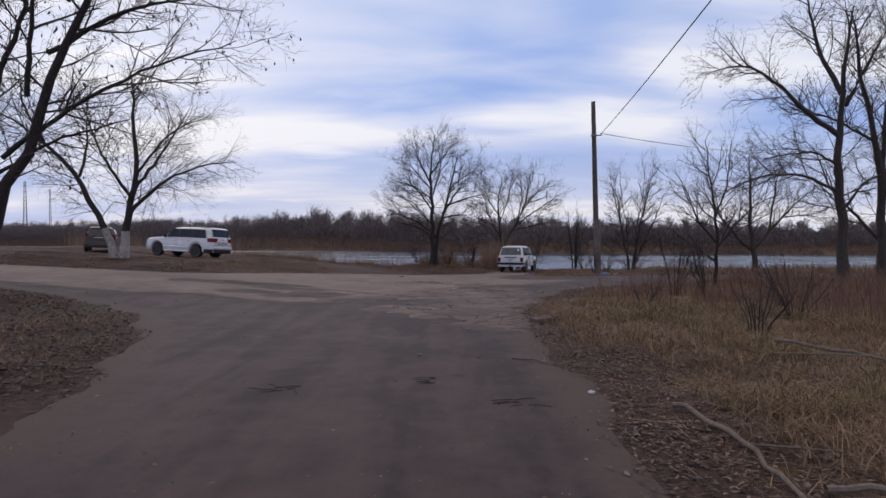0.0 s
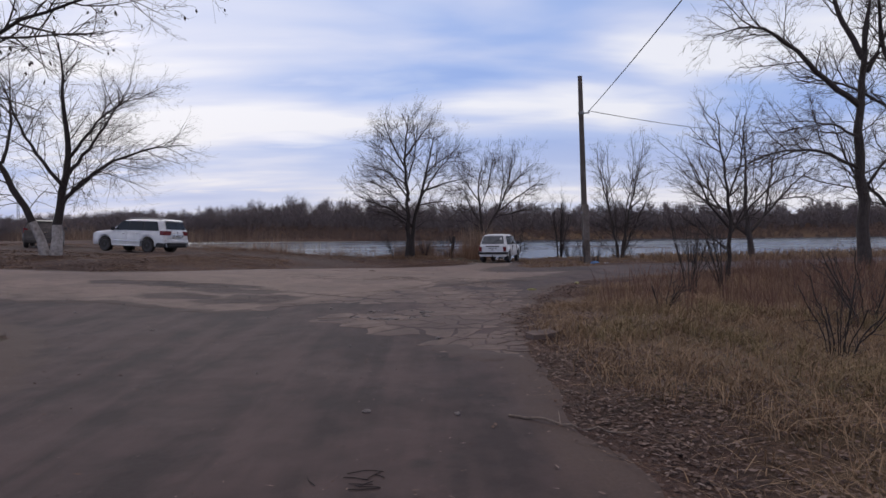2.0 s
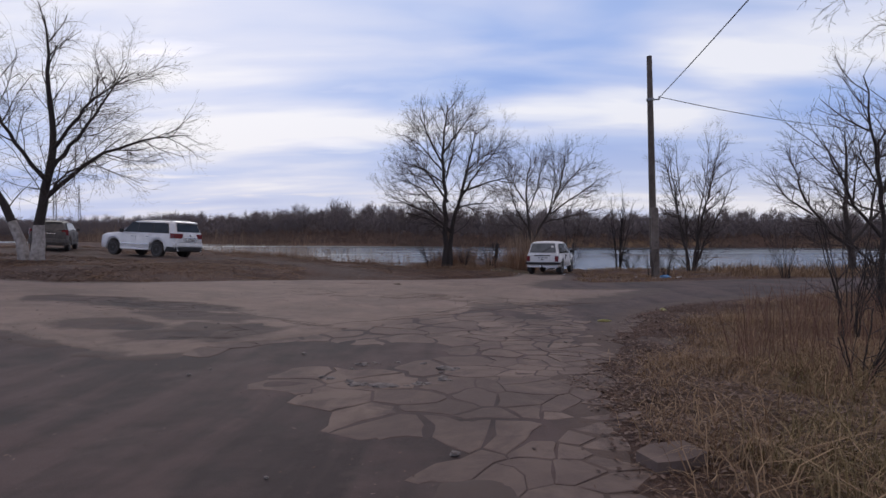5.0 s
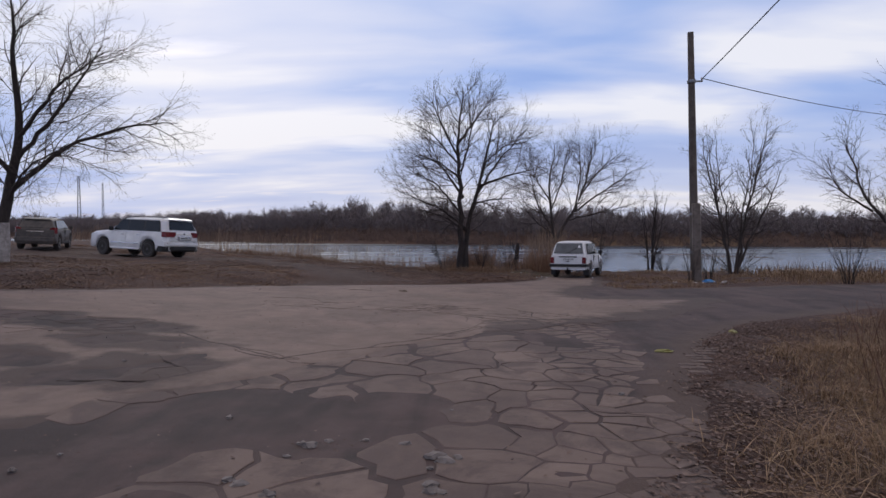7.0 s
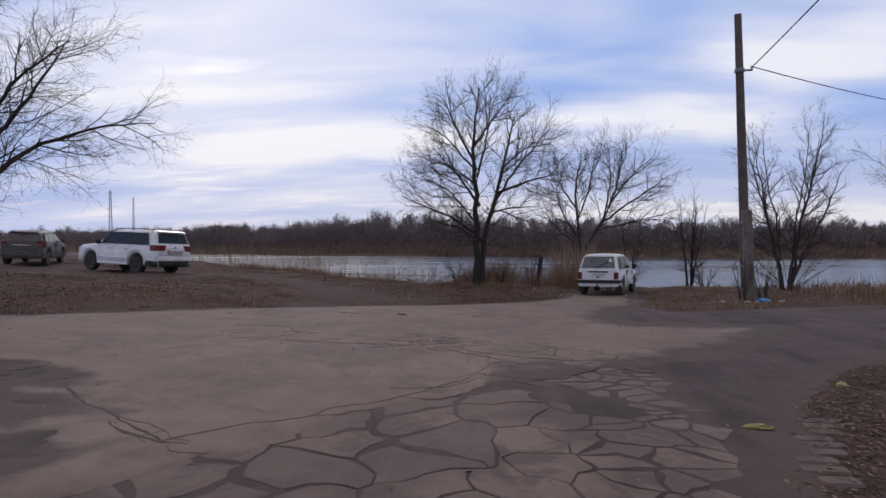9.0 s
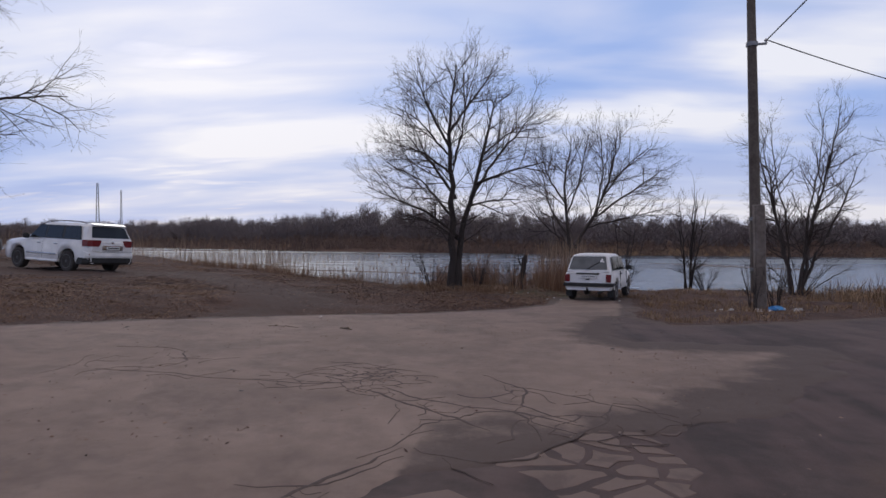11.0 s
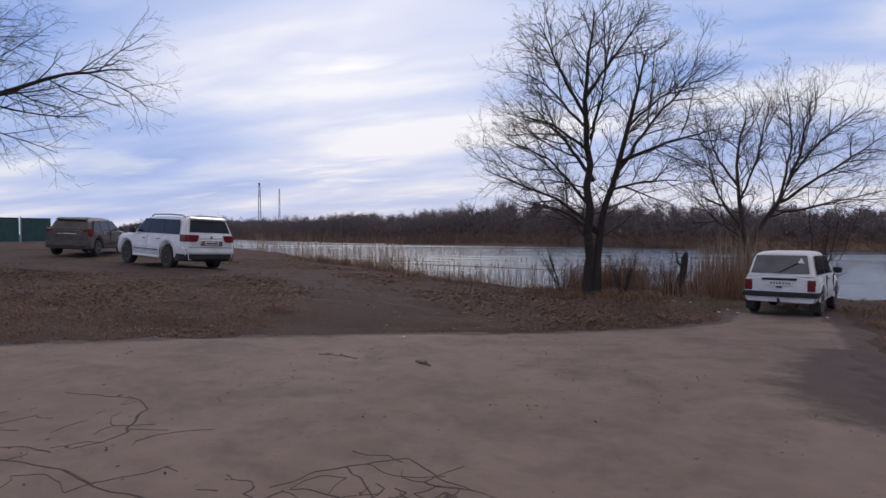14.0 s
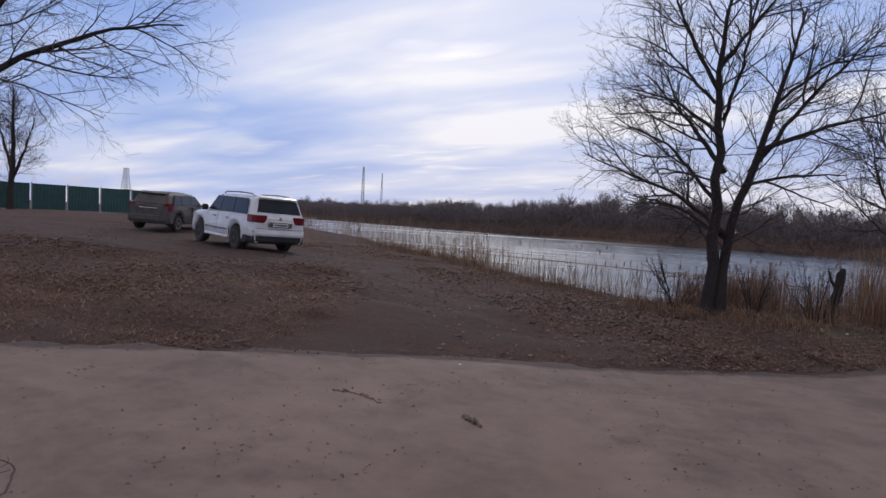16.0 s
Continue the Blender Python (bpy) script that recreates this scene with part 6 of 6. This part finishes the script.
branch([(2.05, 5.6, 0.05), (2.15, 4.9, 0.06), (2.12, 4.3, 0.05), (2.05, 3.3, 0.03)], 0.024, "long bleached fallen branch among leaves", ((0.5, 0.5, -0.3, 0.05),))
branch([(3.9, 7.4, 0.30), (4.6, 6.9, 0.26), (5.0, 6.5, 0.2), (5.2, 5.6, 0.1)], 0.022, "thin pale branch caught in the grass", ((0.4, -1.2, 0.1, 0.02), (0.7, 0.4, 0.3, 0.15)))
branch([(2.3, 3.9, 0.04), (2.9, 3.8, 0.05), (3.8, 3.9, 0.04)], 0.025, "short grey branch among leaves")
branch([(1.5, 4.9, 0.02), (1.55, 5.1, 0.03)], 0.02, "splinter of pale wood")
branch([(0.9, 8.0, 0.01), (1.5, 7.6, 0.02), (1.75, 7.5, 0.02)], 0.012, "thin twig on the road edge", ((0.5, 0.05, 0.3, 0.02),))
branch([(-2.0, 27.3, 0.01), (-1.75, 27.15, 0.02)], 0.03, "piece of dark bark on the concrete")
branch([(-3.4, 27.1, 0.01), (-3.1, 27.2, 0.02), (-2.8, 27.1, 0.01)], 0.012, "dead stick on the concrete")


def lump(name, x, y, size, mat, label, category, seed, flatness=0.5, group="", turn_=0):
    rng = np.random.default_rng(seed)
    bm = bmesh.new()
    bmesh.ops.create_icosphere(bm, subdivisions=2, radius=1.0)
    for v in bm.verts:
        k = 1 + 0.35 * noise.noise(v.co * 2.3 + Vector((seed * 3.1, 0, 0))) + 0.20 * rng.normal()
        v.co = Vector((v.co.x * k * size[0], v.co.y * k * size[1], max(v.co.z, -0.35) * k * size[2]))
    me = bpy.data.meshes.new(name)
    bm.to_mesh(me)
    bm.free()
    me.materials.append(mat)
    ob = tagged(new(name, me), label, category, group)
    ob.matrix_world = pose(x, y, on_ground(x, y) + 0.2 * size[2], 0, 0, turn_)
    return ob


slab = thing("stone_slab", pose(1.85, 11.45, on_ground(1.85, 11.45), 3, -2, 20), "broken concrete slab lying at the road edge", "slab")
part("slab", Shape().loft([[(-0.2, -0.12, z), (0.0, -0.15, z), (0.21, -0.1, z), (0.19, 0.12, z), (-0.06, 0.15, z), (-0.22, 0.08, z)] for z in (0.0, 0.09)]), MAT["plate"], slab)
lump("crumpled_wrapper", 2.97, 18.5, (0.11, 0.04, 0.03), MAT["yellow"], "crumpled yellow-green plastic wrapper on the road edge", "rubbish", 3, turn_=-8)
lump("crumpled_wrapper", 4.6, 20.4, (0.07, 0.05, 0.04), MAT["yellow"], "small yellow scrap in dead leaves", "rubbish", 4)
lump("blue_sheet", 8.95, 33.9, (0.21, 0.13, 0.10), MAT["blue"], "crumpled blue plastic sheet by the pole", "rubbish", 5)
rng = np.random.default_rng(150)
for k in range(16):
    lump("white_rubbish", 7.3 + 2.4 * rng.random(), 33.6 + 0.5 * rng.random(), (0.05 + 0.06 * rng.random(), 0.05, 0.04), MAT["litter_white"], "scrap of white rubbish at the pole's foot", "rubbish", 10 + k, group="rubbish by the pole", turn_=rng.random() * 180)
for k in range(9):
    lump("white_rubbish", 1.0 + 2.2 * rng.random(), 36.6 + 1.4 * rng.random(), (0.03 + 0.045 * rng.random(), 0.03, 0.02), MAT["litter_white"], "scrap of white rubbish in the bank grass", "rubbish", 40 + k, group="rubbish on the bank", turn_=rng.random() * 180)
for k, (x, y) in enumerate(((1.5, 6.3), (7.4, 14.6), (5.9, 19.0), (-3.0, 29.2), (5.0, 36.4))):
    lump("white_rubbish", x, y, (0.035, 0.03, 0.02), MAT["litter_white"], "white scrap lying on the ground", "rubbish", 60 + k)
for k in range(70):
    x, y = -9 + 12 * rng.random(), 8 + 20 * rng.random()
    if float(road(np.array([x]), np.array([y]))[0]) > 0.2:
        q = 0.012 + 0.028 * rng.random() ** 2
        lump("pebble", x, y, (q, q * 0.8, q * 0.6), MAT["stone"], "small stone on the worn surface", "stone", 80 + k, group="pebbles on the road")
gritty = scatter(9000, -11, 4, 12, 31, 195, lambda x, y, r: (apron(x, y) > 0.2) & (inside(x, y, BROKEN) < -0.6) & (r.random(len(x)) < np.clip(0.25 + 0.9 * rough(x, y, 1.6, 196), 0.05, 1)))
litter("grit", "crumbs of earth and leaf scattered on the concrete", gritty, 0.016, MAT["bank_leaf"], 197)
for k in range(26):
    a = 6.283 * rng.random()
    x, y = -0.35 + 0.75 * math.cos(a) * (0.7 + 0.4 * rng.random()), 14.0 + 0.6 * math.sin(a)
    q = 0.02 + 0.04 * rng.random()
    lump("rubble", x, y, (q * 1.3, q, q * 0.6), MAT["stone"], "broken lump of concrete beside the pothole", "rubble", 160 + k, group="rubble round the pothole")


# ---- broken plates of the concrete ----
def cell(i, seeds):
    """The polygon of points nearer to one seed than to any other."""
    p = seeds[i]
    d = np.hypot(*(seeds - p).T)
    poly = [(p[0] + dx * 1.1, p[1] + dy * 1.1) for dx, dy in ((-1, -1), (1, -1), (1, 1), (-1, 1))]
    for j in np.argsort(d)[1:22]:
        q = seeds[j]
        n = q - p
        c = n @ (p + q) / 2
        out = []
        for a, b in zip(poly, poly[1:] + poly[:1]):
            u, v = n @ np.array(a) - c, n @ np.array(b) - c
            if u <= 0:
                out.append(a)
            if u * v < 0:
                t = u / (u - v)
                out.append((a[0] + t * (b[0] - a[0]), a[1] + t * (b[1] - a[1])))
        poly = out
        if len(poly) < 3:
            return []
    return poly


rng = np.random.default_rng(7)
seeds = []
for _ in range(12000):
    x, y = -4.6 + 8.4 * rng.random(), 9.4 + 12.4 * rng.random()
    if inside(np.array(x), np.array(y), BROKEN) < -0.5:
        continue
    gap_ = 0.17 + 0.34 * ease((2.2 - x + 0.10 * (y - 15)) / 2.4) + 0.38 * rng.random() ** 2.5
    if y > 16.5:
        gap_ *= 1.15
    if all((x - a) ** 2 + ((y - b) * 1.15) ** 2 > gap_ * gap_ for a, b in seeds):
        seeds.append((x, y))
seeds = np.array(seeds)
made, crumbs = 0, Shape()
for i, (sx, sy) in enumerate(seeds):
    if inside(np.array(sx), np.array(sy), BROKEN) < 0:
        continue
    edge_ = float(apron(np.array(sx), np.array(sy)))
    if edge_ < 0.02:
        continue
    poly = cell(i, seeds)
    if len(poly) < 3:
        continue
    c = np.mean(poly, axis=0)
    size = math.sqrt(abs(sum(a[0] * b[1] - b[0] * a[1] for a, b in zip(poly, poly[1:] + poly[:1]))) / 2)
    if size < 0.08:
        continue
    ring = []
    for a, b in zip(poly, poly[1:] + poly[:1]):
        a, b = np.array(a), np.array(b)
        m = max(1, min(5, int(np.hypot(*(b - a)) / 0.13)))
        for k in range(m):
            q = a + (b - a) * (k / m)
            q = q + np.array([0.20 * float(rough(q[0], q[1], 0.45, 43)) + 0.06 * float(rough(q[0], q[1], 0.2, 45)), 0.18 * float(rough(q[0], q[1], 0.45, 44)) + 0.06 * float(rough(q[0], q[1], 0.2, 46))])
            # joints swell and close along their run, and gape towards the worn rim
            inset = 0.005 + 0.055 * max(0.0, float(rough(q[0], q[1], 0.8, 47)) + 0.1) ** 1.5 + 0.016 * max(0.0, float(rough(q[0], q[1], 0.25, 48))) + 0.05 * max(0.0, 0.35 - edge_)
            inset *= 1 + 0.9 * float(ease((q[1] - 15.5) / 2))
            away = q - c
            q = c + away * (1 - min(0.45, inset / (np.hypot(*away) + 1e-6))) + 0.012 * np.array([float(rough(q[0], q[1], 0.12, 41)), float(rough(q[0], q[1], 0.12, 42))])
            ring.append(q)
    lift = 0.006 + 0.006 * rng.random()
    zf = lambda q: height(q[0], q[1]) + 0.012 * float(rough(q[0], q[1], 2.2, 31))
    inner = [c + (q - c) * (1 - 0.02 / max(size, 0.1)) for q in ring]
    s = Shape().loft([[(*q, zf(q) - 0.03) for q in ring], [(*q, zf(q) + lift - 0.004) for q in ring], [(*q, zf(q) + lift) for q in inner]])
    if made < 300 and sy < 18.6:
        part("concrete_piece", s, MAT["plate"], pavement)
        made += 1
    else:
        crumbs.add(s.v, s.f)
part("concrete_crumbs", crumbs, MAT["plate"], pavement)["kind"] = "stuff"


# ---- cracks filled with dark earth in the sound concrete ----
def crack_line(s, pts, wide, seed, taper=True, lift=0.0185):
    """A crooked ribbon of earth that lies in a crack, thicker here and thinner there."""
    r = np.random.default_rng(seed)
    pts = np.array(pts, float)
    run = np.concatenate([[0], np.cumsum(np.hypot(*np.diff(pts, axis=0).T))])
    n = max(6, int(run[-1] / 0.06))
    t = np.linspace(0, run[-1], n)
    line = np.column_stack([np.interp(t, run, pts[:, 0]), np.interp(t, run, pts[:, 1])])
    fade = np.minimum(1, np.minimum(t, run[-1] - t) / min(0.25, 0.03 + 0.3 * run[-1]))[:, None]
    sway = min(0.11, 0.22 * run[-1])
    line = line + fade * sway * np.column_stack([rough(line[:, 0], line[:, 1], 0.55, 201), rough(line[:, 0], line[:, 1], 0.5, 202)]) + fade * 0.3 * sway * np.column_stack([rough(line[:, 0], line[:, 1], 0.16, 203), rough(line[:, 0], line[:, 1], 0.15, 204)])
    d = unit(np.gradient(line, axis=0))
    nrm = np.column_stack([-d[:, 1], d[:, 0]])
    w_ = wide * (0.65 + 0.45 * rough(line[:, 0], line[:, 1], 0.3, 205) + 0.35 * r.random(n))
    if taper:
        w_ = w_ * np.clip(np.minimum(t, run[-1] - t) / 0.4, 0.12, 1)
    w_ = np.maximum(w_, 0.004)[:, None]
    z = land(line[:, 0], line[:, 1]) + 0.012 * rough(line[:, 0], line[:, 1], 2.2, 31) + lift
    rows = [np.column_stack([line + nrm * w_ * k, z + up_]) for k, up_ in ((-0.5, -0.004), (-0.2, 0.001), (0.2, 0.001), (0.5, -0.004))]
    v = np.stack(rows, 1).reshape(-1, 3)
    f = [(4 * i + k, 4 * i + k + 1, 4 * i + k + 5, 4 * i + k + 4) for i in range(n - 1) for k in range(3)]
    s.add(v.tolist(), f)
    return line


def crack_net(s, cx, cy, rx, ry, space, wide, keep, seed):
    """A shattered spot: the joints between its pieces."""
    r = np.random.default_rng(seed)
    pts = []
    for _ in range(1500):
        p = (cx + 1.5 * rx * (2 * r.random() - 1), cy + 1.5 * ry * (2 * r.random() - 1))
        g = space * (0.7 + 0.7 * r.random())
        if all((p[0] - a) ** 2 + (p[1] - b) ** 2 > g * g for a, b in pts):
            pts.append(p)
    pts, done = np.array(pts), set()
    warp = lambda p: (p[0] + 0.55 * space * float(rough(p[0], p[1], 1.4 * space, 211)), p[1] + 0.55 * space * float(rough(p[0], p[1], 1.4 * space, 212)))
    for i in range(len(pts)):
        poly = cell(i, pts)
        for a, b in zip(poly, poly[1:] + poly[:1]):
            m = ((a[0] + b[0]) / 2, (a[1] + b[1]) / 2)
            key = (round(m[0], 2), round(m[1], 2))
            d = math.hypot((m[0] - cx) / rx, (m[1] - cy) / ry) + 0.3 * float(rough(m[0], m[1], 0.6, seed))
            ln = math.dist(a, b)
            if key in done or d > 1 or ln > 1.6 * space or ln < 0.03:
                continue
            done.add(key)
            if r.random() < keep:
                crack_line(s, [warp(a), warp(b)], wide * (1.25 - 0.8 * d) * (0.3 + 1.1 * r.random() ** 1.5), seed + i, False)


earth = Shape()
RUNS = [([(-4.4, 19.3), (-3.2, 18.3), (-2.0, 17.55), (-1.1, 18.4), (-0.5, 19.1), (0.4, 20.5)], 0.05), ([(-3.9, 16.0), (-2.9, 16.25), (-2.7, 16.6), (-3.6, 17.4)], 0.05), ([(-2.9, 18.1), (-2.3, 17.9), (-1.8, 17.5)], 0.025),
        ([(-3.9, 22.75), (-2.6, 22.7), (-1.35, 22.6), (-0.6, 22.7)], 0.035), ([(-4.6, 24.2), (-3.6, 24.3), (-3.05, 23.6), (-3.2, 23.1)], 0.03), ([(-0.5, 22.5), (0.55, 21.6), (1.1, 21.05)], 0.06), ([(-0.2, 22.6), (0.3, 22.1), (1.2, 21.8), (1.95, 21.3)], 0.05),
        ([(0.95, 23.4), (1.36, 22.7), (1.45, 22.0), (1.9, 21.4)], 0.035), ([(1.3, 22.8), (2.1, 22.3), (2.9, 21.7)], 0.025), ([(0.4, 20.8), (0.62, 21.45)], 0.05), ([(-1.4, 23.1), (-0.7, 23.9), (-0.1, 23.5)], 0.03), ([(-1.5, 22.3), (-0.9, 22.6)], 0.04),
        ([(0.5, 20.5), (1.0, 20.2), (1.5, 20.4), (2.3, 21.9)], 0.05), ([(-0.6, 19.6), (0.0, 19.75), (0.45, 20.3)], 0.03), ([(-2.85, 17.95), (-2.2, 17.6), (-1.8, 17.45)], 0.06), ([(0.1, 20.2), (0.6, 21.0)], 0.025)]
for k, (run_, wide_) in enumerate(RUNS):
    line_ = crack_line(earth, run_, wide_, 300 + k)
    r = np.random.default_rng(400 + k)
    for _ in range(int(len(line_) * 0.06)):
        i = r.integers(2, len(line_) - 2)
        p, d = line_[i], line_[i + 1] - line_[i - 1]
        a = math.atan2(d[1], d[0]) + r.choice([-1, 1]) * (0.6 + 0.7 * r.random())
        ln = 0.2 + 0.5 * r.random()
        crack_line(earth, [p, p + 0.5 * ln * np.array([math.cos(a), math.sin(a)]), p + ln * np.array([math.cos(a + 0.4), math.sin(a + 0.4)])], wide_ * 0.55, 500 + k)
crack_net(earth, -0.65, 23.0, 0.95, 0.85, 0.20, 0.036, 0.66, 601)
crack_net(earth, -3.5, 23.2, 1.15, 0.9, 0.36, 0.020, 0.5, 602)
crack_net(earth, 1.7, 21.6, 1.5, 0.95, 0.42, 0.034, 0.7, 603)
crack_net(earth, -6.0, 19.2, 1.6, 0.9, 0.4, 0.03, 0.6, 604)
crack_net(earth, -0.45, 23.2, 0.45, 0.4, 0.14, 0.034, 0.7, 605)
pits = Shape()
for k, (px_, py_, rx_, ry_) in enumerate(((-0.29, 6.8, 0.34, 0.16), (-1.64, 6.4, 0.22, 0.1), (0.67, 5.9, 0.16, 0.2))):
    r = np.random.default_rng(700 + k)
    for _ in range(9):
        a, q = 6.283 * r.random(), math.sqrt(r.random())
        x, y = px_ + rx_ * q * math.cos(a), py_ + ry_ * q * math.sin(a)
        a = 6.283 * r.random()
        ln = 0.08 + 0.22 * r.random()
        crack_line(pits, [(x, y), (x + ln * math.cos(a), y + 0.6 * ln * math.sin(a))], 0.03 + 0.05 * r.random(), 720 + k, True, 0.011)
part("crack_fill", raw_mesh("crack_fill", np.array(pits.v), np.array(pits.f), MAT["pit_earth"]), None, road_sheet, "dark pits worn into the asphalt")["kind"] = "stuff"
part("crack_fill", raw_mesh("crack_fill", np.array(earth.v), np.array(earth.f), MAT["crack_earth"]), None, pavement, "dark earth lodged in the cracks")["kind"] = "stuff"
# row of small setts at the road edge
for k in range(9):
    x, y = 3.0 + 0.07 * k + 0.07 * rng.normal(), 17.3 + 0.19 * k + 0.02 * rng.normal()
    q = (0.12 + 0.06 * rng.random(), 0.065 + 0.015 * rng.random())
    s = Shape().box(x - q[0], x + q[0], y - q[1], y + q[1], height(x, y) - 0.03, height(x, y) + 0.014, 0.02)
    part("kerb_block", s, MAT["plate"], pavement)
